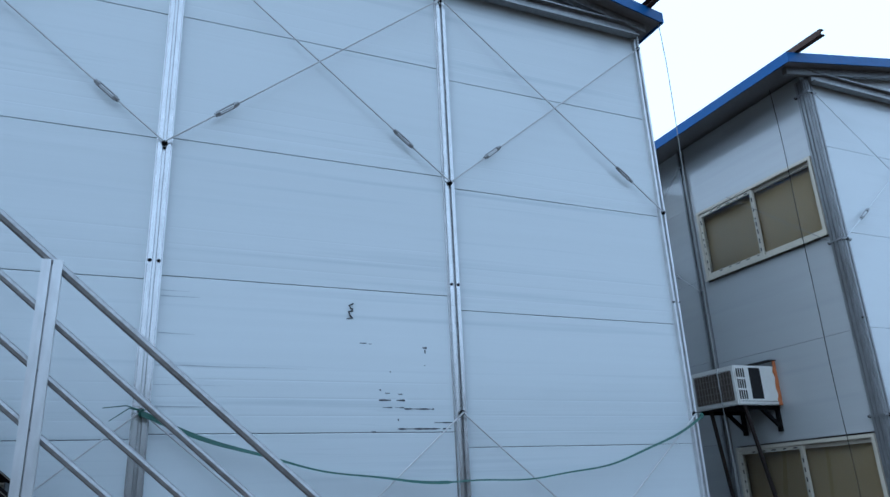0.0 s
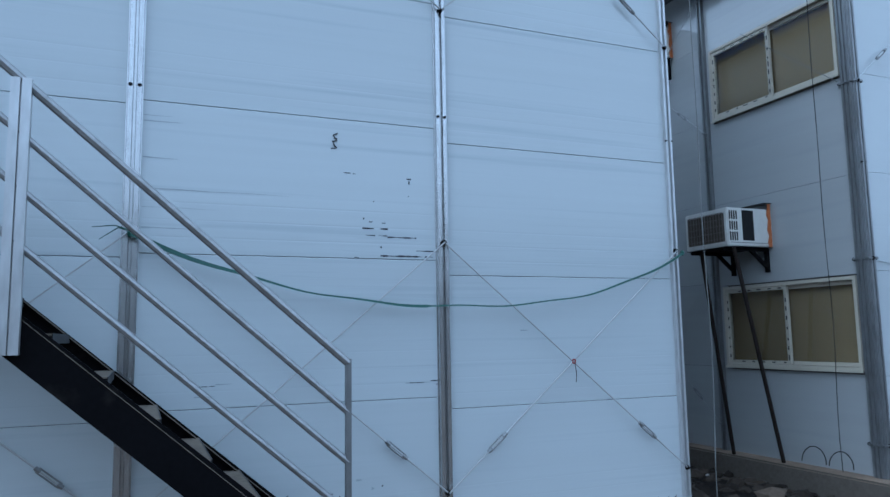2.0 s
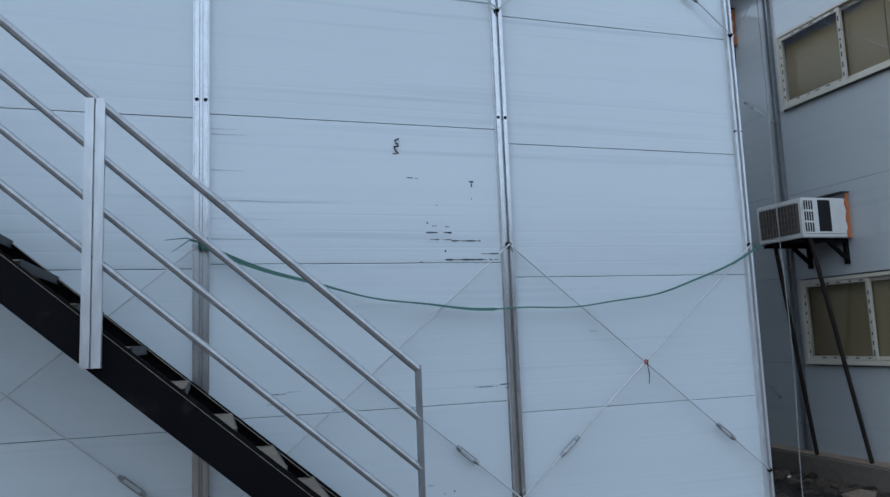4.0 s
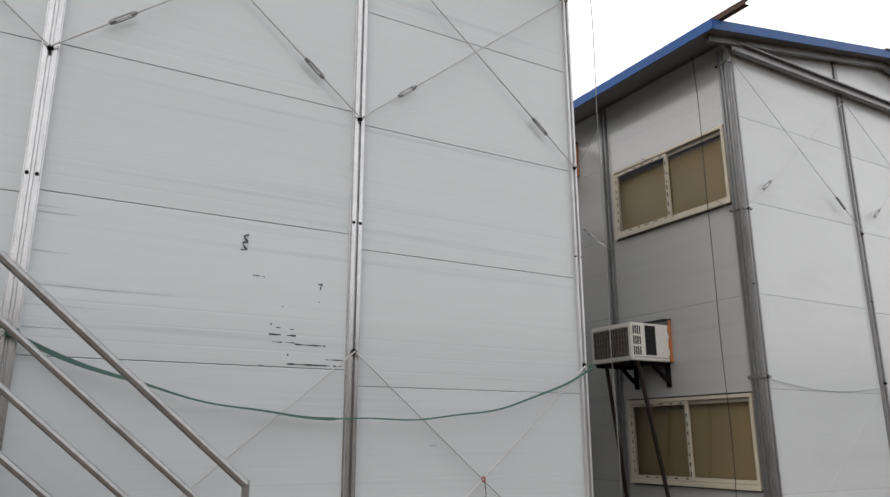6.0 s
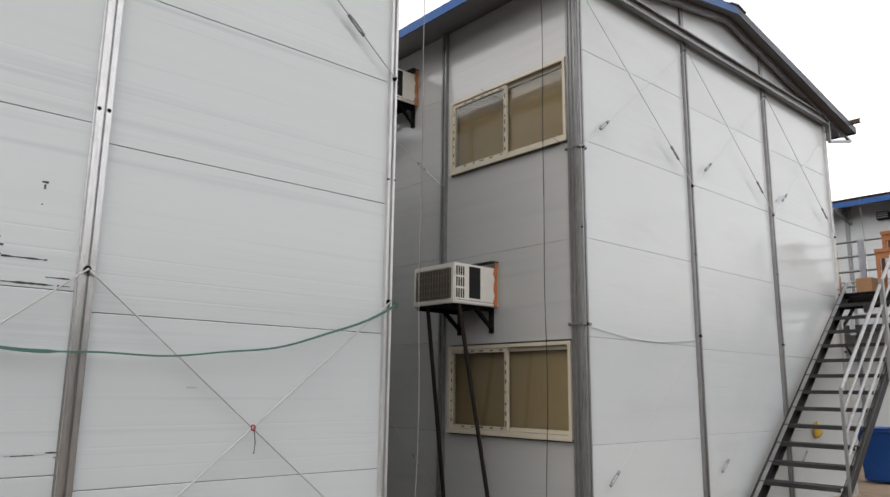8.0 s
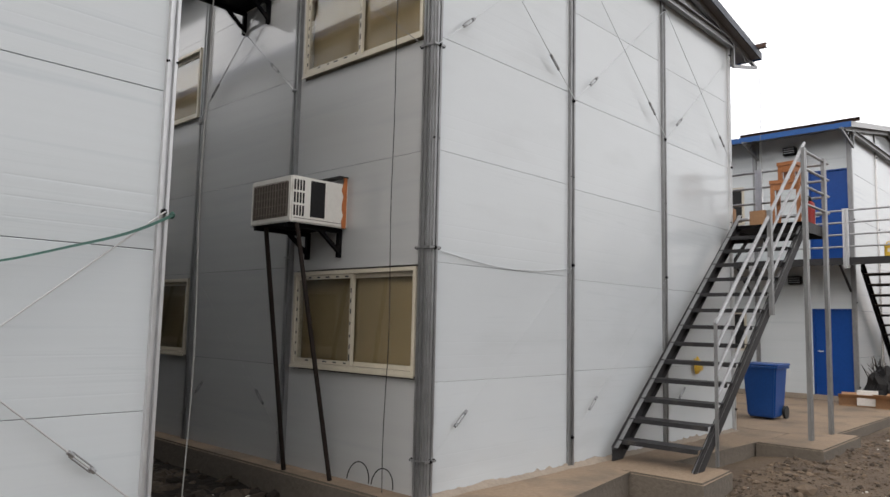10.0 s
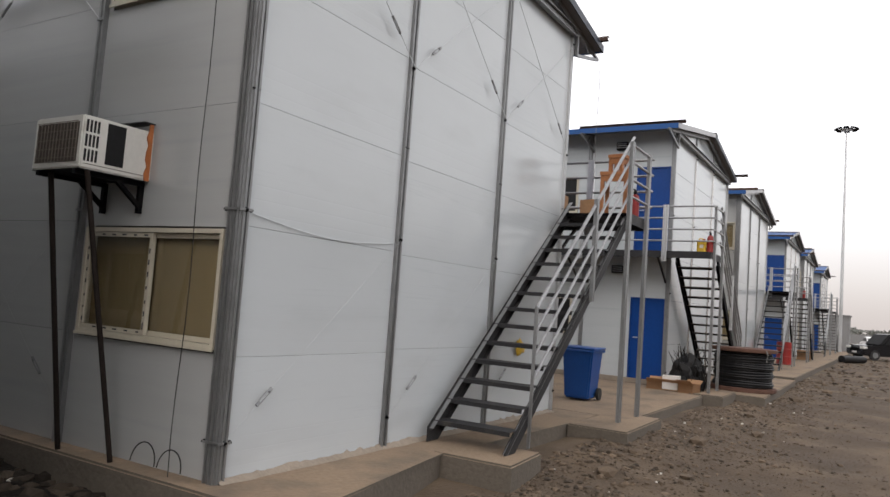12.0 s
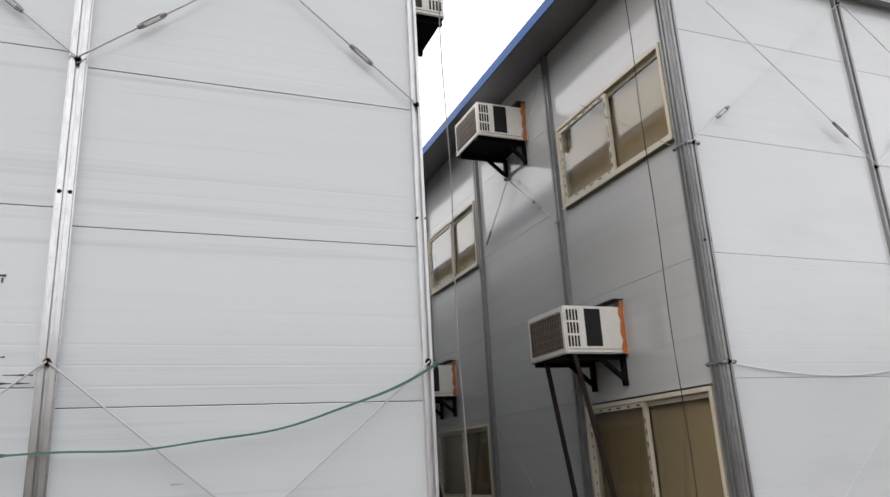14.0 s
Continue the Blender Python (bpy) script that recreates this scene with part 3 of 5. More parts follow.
    # gallery side
    for bay in range(bays):
        y0, y1 = bay * WS, bay * WS + WS
        has_door = bay % 2 == 0
        for lo, hi, dz in ((0.0, 2.74, 0.03), (2.82, 5.585, 2.82)):
            if has_door:
                dy0, dy1, dt = y0 + 0.056, y0 + 0.80, dz + (1.82 if lo == 0 else 1.92)
                part("wall_panel", boxed(X(6.0), X(5.95), y0 + 0.051, dy0, lo, hi), PANEL, h)
                part("wall_panel", boxed(X(6.0), X(5.95), dy0, dy1, dt, hi), PANEL, h)
                part("wall_panel", boxed(X(6.0), X(5.95), dy1, y1 - 0.004, lo, hi), PANEL, h)
                door = part("door", boxed(X(5.985), X(5.95), dy0 + 0.03, dy1 - 0.03, dz, dt - 0.03), BLUE_DOOR, h, "flush blue steel door, shut")
                bm = bmesh.new()
                bx(bm, X(6.012), X(5.96), dy0, dy0 + 0.03, lo, dt)
                bx(bm, X(6.012), X(5.96), dy1 - 0.03, dy1, lo, dt)
                bx(bm, X(6.012), X(5.96), dy0 + 0.03, dy1 - 0.03, dt - 0.03, dt)
                part("door_frame", bm, BLUE_DOOR, h)
                k = part("handle", tubed([(X(6.03), dy1 - 0.1, dz + 0.95), (X(6.03), dy1 - 0.2, dz + 0.95)], 0.012, 6), GALV_LIGHT)
                k.parent = door
            else:
                wy0, wy1, wz0, wz1 = y0 + 0.25, y0 + 1.35, dz + 0.9, dz + 1.75
                part("wall_panel", boxed(X(6.0), X(5.95), y0 + 0.004, wy0, lo, hi), PANEL, h)
                part("wall_panel", boxed(X(6.0), X(5.95), wy1, y1 - 0.004, lo, hi), PANEL, h)
                part("wall_panel", boxed(X(6.0), X(5.95), wy0, wy1, lo, wz0), PANEL, h)
                part("wall_panel", boxed(X(6.0), X(5.95), wy0, wy1, wz1, hi), PANEL, h)
                bm = bmesh.new()
                for q in ((wy0, wy1, wz0, wz0 + 0.05), (wy0, wy1, wz1 - 0.05, wz1), (wy0, wy0 + 0.05, wz0, wz1), (wy1 - 0.05, wy1, wz0, wz1), ((wy0 + wy1) / 2 - 0.03, (wy0 + wy1) / 2 + 0.03, wz0, wz1)):
                    bx(bm, X(6.02), X(5.96), *q)
                part("gallery_window_frame", bm, FRAME, h)
                part("gallery_window_pane", boxed(X(5.985), X(5.98), wy0, wy1, wz0, wz1), BLACK, h, "dark window glass")
        if bay:
            part("column", boxed(X(6.035), X(5.97), y0 - 0.04, y0 + 0.04, 0, 5.57), GALV, h)
    part("plinth", boxed(X(6.05), X(6.001), 0.0, LONG, 0, 0.1), MORTAR, h)
    # mortar fillet with a ragged top edge along the gable and window side
    bm = bmesh.new()
    n, pts = 150, []
    for k in range(n + 1):
        u = k * WIDE / n
        hgt = 0.025 + 0.03 * max(0, noise.noise(Vector((u * 3 + x0, 5, 0)))) + 0.05 * max(0, noise.noise(Vector((u * 11 + x0, 1, 0)))) + 0.02 * abs(noise.noise(Vector((u * 30, 2, x0))))
        pts.append((u, hgt))
    lo = [bm.verts.new((X(u), -0.07 - 0.03 * noise.noise(Vector((u * 4, 9, x0))), 0.001)) for u, _ in pts]
    hi = [bm.verts.new((X(u), -0.004, hh)) for u, hh in pts]
    mid = [bm.verts.new((X(u), -0.014, hh * 0.9)) for u, hh in pts]
    for k in range(n):
        bm.faces.new((lo[k], lo[k + 1], mid[k + 1], mid[k]))
        bm.faces.new((mid[k], mid[k + 1], hi[k + 1], hi[k]))
    part("mortar_fillet", bm, MORTAR, h, "ragged grey mortar smeared along the wall foot", smooth=True)
    # roof: two slopes of ribbed blue sheet, fascias, purlin ends
    yf, yb = -0.22, LONG + 0.22
    e1 = 6.72
    roof = new("roof")
    roof.parent = h
    roof.matrix_parent_inverse = Matrix.Translation(-Vector(h.location))

    def sub(name, bm, mat, label=""):
        ob = part(name, bm, mat, None, label)
        ob.parent = roof
        return ob

    for a, b in ((e0, APEX_U), (APEX_U, e1)):
        bm = prismed([(X(a), roof_z(a)), (X(b), roof_z(b)), (X(b), roof_z(b) + 0.05), (X(a), roof_z(a) + 0.05)], "y", yf, yb)
        y = yf + 0.1
        while y < yb:
            prism(bm, [(X(a), roof_z(a) + 0.05), (X(b), roof_z(b) + 0.05), (X(b), roof_z(b) + 0.075), (X(a), roof_z(a) + 0.075)], "y", y, y + 0.04)
            y += 0.3
        sub("roof_sheet", bm, BLUE_ROOF)
        sub("soffit", prismed([(X(a), roof_z(a) - 0.006), (X(b), roof_z(b) - 0.006), (X(b), roof_z(b) - 0.001), (X(a), roof_z(a) - 0.001)], "y", yf + 0.01, yb - 0.01), SOFFIT)
        sub("gable_fascia", prismed([(X(a), roof_z(a) - 0.03), (X(b), roof_z(b) - 0.03), (X(b), roof_z(b) + 0.08), (X(a), roof_z(a) + 0.08)], "y", yf - 0.012, yf), BLUE_ROOF if a == e0 else PALE_TRIM if s < 0 else NAVY_TRIM)
        sub("rafter", prismed([(X(max(a, e0 + 0.1)), roof_z(max(a, e0 + 0.1)) - 0.09), (X(min(b, e1 - 0.1)), roof_z(min(b, e1 - 0.1)) - 0.09), (X(min(b, e1 - 0.1)), roof_z(min(b, e1 - 0.1)) - 0.01), (X(max(a, e0 + 0.1)), roof_z(max(a, e0 + 0.1)) - 0.01)], "y", -0.10, -0.05), GALV)
    sub("eave_fascia", boxed(X(e0), X(e0 - 0.012), yf - 0.012, yb, roof_z(e0) - 0.03, roof_z(e0) + 0.082), BLUE_ROOF)
    sub("eave_fascia", boxed(X(e1), X(e1 + 0.012), yf - 0.012, yb, roof_z(e1) - 0.03, roof_z(e1) + 0.082), BLUE_ROOF)
    sub("ridge_cap", prismed([(X(2.8), roof_z(2.8) + 0.078), (X(3.0), APEX_Z + 0.082), (X(3.2), roof_z(3.2) + 0.078), (X(3.2), roof_z(3.2) + 0.09), (X(3.0), APEX_Z + 0.10), (X(2.8), roof_z(2.8) + 0.09)], "y", yf - 0.03, yb), SOFFIT)
    for u, out in ((e0 + 0.14, 0.33), (e1 - 0.12, 0.13)):
        bm = bmesh.new()
        z = roof_z(u) + 0.05
        bx(bm, X(u - 0.03), X(u + 0.03), yf - out, 2.0, z + 0.03, z + 0.036)
        bx(bm, X(u - 0.03), X(u - 0.024), yf - out, 2.0, z - 0.03 + 0.06, z + 0.09)
        bx(bm, X(u - 0.03), X(u + 0.03), yf - out, 2.0, z + 0.09, z + 0.096)
        sub("purlin", bm, PURLIN, "rusty steel purlin end sticking out")
    # truss bracket under the gallery eave
    for yb_ in [-0.08 + WS * k for k in range(bays)]:
        bm = bmesh.new()
        zz = roof_z(6.0) - 0.42
        tube(bm, [(X(6.02), yb_, zz), (X(6.85), yb_, roof_z(6.85) - 0.06)], 0.028, 4)
        tube(bm, [(X(6.03), yb_, zz), (X(6.03), yb_, roof_z(6.0) - 0.03)], 0.028, 4)
        tube(bm, [(X(6.45), yb_, zz + 0.18), (X(6.3), yb_, roof_z(6.3) - 0.03)], 0.02, 4)
        tube(bm, [(X(6.0), yb_, roof_z(6.0) - 0.04), (X(6.9), yb_, roof_z(6.9) - 0.04)], 0.028, 4)
        sub("eave_bracket", bm, GALV)
    part("ceiling", boxed(X(0.1), X(5.9), 0.1, LONG - 0.1, CHORD - 0.05, CHORD - 0.02), LINING, h)
    return h


JA = [[0.833, 1.748, 2.692, 3.635, 4.575], [0.918, 1.850, 2.790, 3.720, 4.660], [0.873, 1.822, 2.760, 3.705, 4.650]]
JB = [[0.895, 1.860, 2.790, 3.755, 4.70], [0.925, 1.836, 2.760, 3.700, 4.640], [0.912, 1.840, 2.760, 3.655, 4.600]]
PITCH = 20.4
house_a = house(0.0, -1, JA, ("edge", "split", "split", "post"), -0.17, "two-storey white sandwich-panel prefab house with steel columns and blue roof")
house_b = house(2.235, 1, JB, ("corner", "post", "post", "edge"), -0.47, "two-storey white sandwich-panel prefab house with film-wrapped gable")


# ---- stairs and galleries ----
RISE, TREADS = 0.2, 13
DECK = 2.80
NEAR, FAR = -1.0, -0.13


def stairs(x0, s, string_mat, post_mat, end_u, mid_u, first_u, going, rail_off, deep, near_drop, tread_mat, label):
    def X(u):
        return x0 + s * u

    def stair_z(u):
        return 0.215 + (u - first_u) * RISE / going

    st = thing("staircase", (X(4.3), (NEAR + FAR) / 2, 0), label, "staircase", "gable staircases")
    u0, u1 = first_u - 0.12, 5.98
    far_drop = 0.03 if tread_mat is DUSTY else 0.0
    for y in (NEAR, FAR):
        bm = bmesh.new()
        pts = [(X(u0 - 0.02), 0.006), (X(u0 - 0.02 + deep * 1.05), 0.006), (X(u1), stair_z(u1) - deep), (X(u1), stair_z(u1) + 0.02), (X(u0 - 0.02), stair_z(u0 - 0.02) + 0.06)]
        drop = near_drop if y == NEAR else far_drop
        pts = [(a, max(c - drop - (0.03 if drop and k > 2 else 0), 0.006)) for k, (a, c) in enumerate(pts)]
        prism(bm, pts, "y", y, y + 0.008)
        inner = 0.05 if y == NEAR else -0.05
        prism(bm, [(X(u0), stair_z(u0) + 0.005 - drop * 1.6), (X(u1), stair_z(u1) + 0.005 - drop * 1.6), (X(u1), stair_z(u1) + 0.016 - drop * 1.6), (X(u0), stair_z(u0) + 0.016 - drop * 1.6)], "y", min(y + 0.009, y + 0.009 + inner), max(y + 0.009, y + 0.009 + inner))
        prism(bm, [(X(u0 + deep * 1.1), stair_z(u0 + deep * 1.1) - deep + 0.002 - drop), (X(u1), stair_z(u1) - deep + 0.002 - drop), (X(u1), stair_z(u1) - deep + 0.012 - drop), (X(u0 + deep * 1.1), stair_z(u0 + deep * 1.1) - deep + 0.012 - drop)], "y", min(y + 0.009, y + 0.009 + inner), max(y + 0.009, y + 0.009 + inner))
        part("stringer", bm, string_mat, st)
        bm = bmesh.new()
        prism(bm, [(X(u0 + 0.01), stair_z(u0 + 0.01) + 0.017 - drop * 1.6), (X(u1), stair_z(u1) + 0.017 - drop * 1.6), (X(u1), stair_z(u1) + 0.021 - drop * 1.6), (X(u0 + 0.01), stair_z(u0 + 0.01) + 0.021 - drop * 1.6)], "y", min(y - 0.002, y + inner), max(y - 0.002, y + inner))
        part("stringer_lip", bm, GALV if post_mat is GALV else DUSTY, st)
    for k in range(TREADS):
        u, z = first_u + going * k, 0.215 + RISE * k - far_drop * 1.5
        bm = bmesh.new()
        bx(bm, X(u - 0.03), X(u + 0.20), NEAR + 0.012, FAR - 0.004, z - 0.006, z)
        tread = part("tread", bm, tread_mat, st)
        nose = part("nosing", boxed(X(u - 0.036), X(u - 0.0305), NEAR + 0.012, FAR - 0.004, z - 0.045, z + 0.001), STAIR_STEEL)
        nose.parent = tread
    # handrail on the open side
    top_u = 5.98
    y = NEAR - 0.02
    for k in range(4):
        d = 0.25 + 0.245 * k
        r = 0.021 if k == 3 else 0.017
        part("rail", tubed([(X(end_u), y, stair_z(end_u) + d + rail_off), (X(top_u), y, stair_z(top_u) + d + rail_off)], r, 8), TUBE, st)
    part("post", tubed([(X(end_u), y - 0.001, 0.02), (X(end_u), y - 0.001, stair_z(end_u) + 0.985 + rail_off + 0.02)], 0.02, 4), GALV, st)
    bm = bmesh.new()
    zb, zt = stair_z(mid_u) - 0.25, stair_z(mid_u) + 0.98
    w = 0.042 if post_mat is GALV_LIGHT else 0.03
    pts = [(-w, 0.012), (-w, -0.035), (-0.1 * w, -0.035), (-0.06 * w, -0.015), (0.06 * w, -0.015), (0.1 * w, -0.035), (w, -0.035), (w, 0.012)]
    prism(bm, [(X(mid_u + a), y + b) for a, b in pts], "z", zb, zt)
    part("post", bm, post_mat, st, "double channel post")
    return st


def gallery(x0, s, label, rails_y=12.0):
    """The upper walkway along the gallery side, its landing, posts and rails."""
    def X(u):
        return x0 + s * u

    g = thing("gallery", (X(6.45), 5, DECK), label, "walkway", "upper galleries")
    o = 6.86
    part("deck", boxed(X(5.88), X(o), NEAR - 0.02, -0.06, DECK - 0.045, DECK), DARK_STEEL, g)
    part("deck", boxed(X(6.02), X(o), -0.019, 12, DECK - 0.045, DECK), DARK_STEEL, g)
    bm = bmesh.new()
    bx(bm, X(5.88), X(o), NEAR - 0.026, NEAR - 0.0205, DECK - 0.13, DECK + 0.01)
    bx(bm, X(o), X(o + 0.006), NEAR - 0.026, 12, DECK - 0.13, DECK + 0.01)
    part("edge_beam", bm, STAIR_STEEL, g)
    for k in range(6):
        y = 0.05 + W * k
        bm = bmesh.new()
        tube(bm, [(X(6.04), y, DECK - 0.6), (X(6.8), y, DECK - 0.08)], 0.025, 4)
        tube(bm, [(X(6.04), y, DECK - 0.08), (X(6.84), y, DECK - 0.08)], 0.025, 4)
        part("bracket", bm, STAIR_STEEL, g)
    for u in (5.83, 6.66):
        bm = bmesh.new()
        pts = [(-0.045, -0.028), (-0.045, -0.075), (-0.006, -0.075), (-0.004, -0.058), (0.004, -0.058), (0.006, -0.075), (0.045, -0.075), (0.045, -0.028)]
        prism(bm, [(X(u + a), NEAR + b) for a, b in pts], "z", 0.01, DECK + 0.96)
        part("post", bm, GALV, g, "double channel post standing on a concrete pad")
    for k in range(4):
        z = DECK + 0.22 + 0.235 * k
        part("rail", tubed([(X(5.83), NEAR - 0.05, z), (X(o), NEAR - 0.05, z)], 0.018, 8), TUBE, g)
        part("rail", tubed([(X(o), NEAR - 0.05, z), (X(o), rails_y, z)], 0.018, 8), TUBE, g)
    for k in range(7):
        y = NEAR + 0.9 + 1.8 * k
        bm = bmesh.new()
        pts = [(0.03, -0.05), (0.03, -0.005), (0.012, -0.003), (0.012, 0.003), (0.03, 0.005), (0.03, 0.05), (-0.022, 0.05), (-0.022, -0.05)]
        prism(bm, [(X(o + a), y + b) for a, b in pts], "z", DECK - 0.2, DECK + 0.96)
        part("post", bm, GALV_LIGHT, g)
    return g


stair_a = stairs(0.0, -1, DARK_STEEL, GALV_LIGHT, 2.947, 4.45, 2.94, 0.23, -0.005, 0.215, 0.05, DUSTY, "black steel open-riser staircase with four galvanised handrails")
stair_b = stairs(2.235, 1, STAIR_STEEL, GALV, 3.08, 4.62, 2.74, 0.2375, -0.07, 0.20, 0.10, STAIR_STEEL, "dark grey steel open-riser staircase with galvanised handrails")
gal_a = gallery(0.0, -1, "steel upper gallery with galvanised tube rails")
gal_b = gallery(2.235, 1, "dark steel upper gallery with galvanised tube rails")
pale_trims = {}


def pale_trim_mesh(me):
    """The same trim in pale or dark grey sheet, made once for each trim."""
    if me.name not in pale_trims:
        grey = me.copy()
        grey.materials.clear()
        grey.materials.append(NAVY_TRIM if me.materials[0] is not PALE_TRIM and ob is house_a else PALE_TRIM)
        pale_trims[me.name] = grey
    return pale_trims[me.name]


for k in (1, 2, 3):
    for ob in (house_a, house_b, stair_a, stair_b, gal_a, gal_b):
        if k == 3 and ob in (house_b, stair_b, gal_b):
            continue
        twin = copy_thing(ob, Matrix.Translation(Vector(ob.location) + Vector((PITCH * k, 0, 0))))
        # the farther gables are wrapped over their rods and have grey barge trims
        for child in list(twin.children_recursive):
            if child.name.startswith(("brace_rod", "turnbuckle")):
                bpy.data.objects.remove(child)
            elif child.name.startswith("gable_fascia"):
                child.data = pale_trim_mesh(child.data)

# unseen walls added to cut skylight behind the camera and at the gap's end
tagged(part("wall_south", boxed(-60, 90, -24.3, -24.0, -0.4, 5.8), UNSEEN_WALL), "plain brown unseen wall added behind the camera to block low sky", "wall", kind="structure")
tagged(part("wall_north", boxed(0.02, 2.2, 15.65, 15.8, -0.4, 5.4), UNSEEN_WALL), "plain unseen wall added at the gap end to block light", "wall", kind="structure")


# ---- window air conditioners on the long walls ----
def air_conditioner(x_wall, s, y0, z0, struts, label):
    """s = 1: it sticks out towards smaller x. It rests on two brackets, at times on struts too."""
    def X(o):
        return x_wall - s * o

    y1, z1, d = y0 + 0.63, z0 + 0.405, 0.605
    ac = thing("air_conditioner", (X(0.3), y0 + 0.3, z0), label, "air conditioner", "window air conditioners")
    bm = bmesh.new()
    # casing as a hollow shell: sides, top, bottom and the rim round the coil
    bx(bm, X(-0.02), X(d), y0, y1, z0, z1)
    bmesh.ops.bevel(bm, geom=bm.edges[:], offset=0.012, segments=2, affect="EDGES")
    part("casing", bm, AC_WHITE, ac)
    bm = boxed(X(d - 0.01), X(d + 0.003), y0 + 0.045, y1 - 0.045, z0 + 0.05, z1 - 0.055)
    part("coil", bm, AC_FINS, ac, "grimy finned condenser coil")
    for k in range(13):
        y = y0 + 0.06 + (0.51 / 12) * k
        part("grille_bar", boxed(X(d + 0.003), X(d + 0.009), y, y + 0.006, z0 + 0.05, z1 - 0.055), AC_BAR, ac)
    for k in range(5):
        z = z0 + 0.08 + 0.068 * k
        part("grille_bar", boxed(X(d + 0.0095), X(d + 0.013), y0 + 0.05, y1 - 0.05, z, z + 0.005), AC_BAR, ac)
    for r in range(3):
        for c in range(4):
            a = d - 0.026 - 0.030 * c
            z = z0 + 0.058 + 0.111 * r
            part("louvre_slot", boxed(X(a), X(a - 0.019), y0 - 0.003, y0 + 0.006, z, z + 0.092, bevel=0.002), BLACK, ac)
    part("side_opening", boxed(X(d - 0.20), X(d - 0.355), y0 - 0.003, y0 + 0.006, z0 + 0.062, z1 - 0.025), BLACK, ac, "dark open vent in the casing side")
    part("seam", boxed(X(d - 0.03), X(0.03), y0 - 0.002, y0 + 0.004, z0 + 0.036, z0 + 0.041), AC_FINS, ac)
    bm = bmesh.new()
    pts = [(X(0.055 + 0.012 * math.sin(k * 2.3)), z0 + 0.46 * k / 8) for k in range(9)]
    pts += [(X(0.015), z0 + 0.46), (X(0.015), z0)]
    prism(bm, pts, "y", y0 - 0.012, y0 - 0.001)
    part("foam_seal", bm, ORANGE, ac, "torn orange foam at the wall")
    part("cut_edge", boxed(X(0.006), X(0.11), y0 - 0.02, y1 + 0.02, z1 + 0.057, z1 + 0.066), BLACK, ac, "dark gap cut in the panel")
    for y in (y0 + 0.05, y1 - 0.1):
        bm = bmesh.new()
        bx(bm, X(0.003), X(0.04), y, y + 0.04, z0 - 0.26, z0 - 0.04)
        bx(bm, X(0.003), X(0.60), y, y + 0.04, z0 - 0.04, z0 - 0.003)
        prism(bm, [(X(0.04), z0 - 0.17), (X(0.20), z0 - 0.04), (X(0.255), z0 - 0.04), (X(0.04), z0 - 0.215)], "y", y + 0.004, y + 0.036)
        part("bracket", bm, DARK_STEEL, ac)
    part("tray", boxed(X(0.02), X(0.6), y0 + 0.005, y1 - 0.005, z0 - 0.0025, z0 - 0.0005), DARK_STEEL, ac)
    for top, foot in struts:
        part("strut", tubed([(X(top[0]), top[1], z0 - 0.005), (X(foot[0]), foot[1], 0.004)], 0.021, 8), RUST, ac, "rusty black tube prop standing on the slab")
    return ac


WB = 2.235
air_conditioner(WB, 1, 1.075, 2.20, [((0.53, 1.56), (0.175, 1.635)), ((0.53, 1.085), (0.14, 1.0))], "white window air conditioner on black brackets with two rusty props")
air_conditioner(WB, 1, 4.90, 2.24, [((0.53, 5.38), (0.175, 5.46)), ((0.53, 4.91), (0.14, 4.83))], "white window air conditioner on black brackets above a shut window")
air_conditioner(WB, 1, 2.44, 4.79, [], "white window air conditioner hung on two black brackets under the eave")
air_conditioner(0.0, -1, 0.80, 4.98, [], "white window air conditioner hung high on the side wall")

# ---- green tape strung across the first gable ----
tape = thing("barrier_tape", (-2, -0.09, 1.5), "dark green plastic tape tied between columns, sagging", "barrier tape")


def tape_z(x):
    q = ((x + 1.95) / 1.98) ** 2.6 if x > -1.95 else ((-1.95 - x) / 2.05) ** 2.1
    return 1.53 + 0.42 * q + 0.006 * math.sin(x * 9)


bm = bmesh.new()
prev = None
for k in range(121):
    x = -4.0 + 4.03 * k / 120
    tw = 0.5 + 0.5 * math.sin(x * 2.1 + 1.0) * math.cos(x * 0.9)
    wdt = 0.0045 + 0.014 * abs(tw) * (1.0 if x < -2.15 else 0.12 if x < -1.2 else 0.4)
    z, y = tape_z(x), -0.095 - 0.01 * math.sin(x * 3)
    a = [bm.verts.new((x, y - 0.0015, z - wdt)), bm.verts.new((x, y + 0.0015 + 0.012 * (1 - abs(tw)), z + wdt)), bm.verts.new((x, y + 0.004 + 0.012 * (1 - abs(tw)), z + wdt)), bm.verts.new((x, y + 0.002, z - wdt))]
    if prev:
        for i in range(4):
            bm.faces.new((prev[i], prev[(i + 1) % 4], a[(i + 1) % 4], a[i]))
    else:
        bm.faces.new(a)
    prev = a
bm.faces.new(prev[::-1])
part("strip", bm, GREEN, tape)
for x in (-4.0, 0.03):
    bm = bmesh.new()
    lathe(bm, [(0.006, tape_z(x) - 0.022), (0.015, tape_z(x) - 0.008), (0.017, tape_z(x) + 0.006), (0.006, tape_z(x) + 0.02)], x, -0.082, 8)
    part("knot", bm, GREEN, tape)
for dx, dz in ((-0.2, 0.02), (-0.16, -0.05), (0.1, -0.07)):
    part("loose_end", tubed([(-4.0, -0.1, 1.97), (-4.0 + dx * 0.4, -0.12, 1.99 + dz * 0.2), (-4.0 + dx, -0.12, 1.96 + dz)], 0.005, 5, r2=0.002), GREEN, tape)

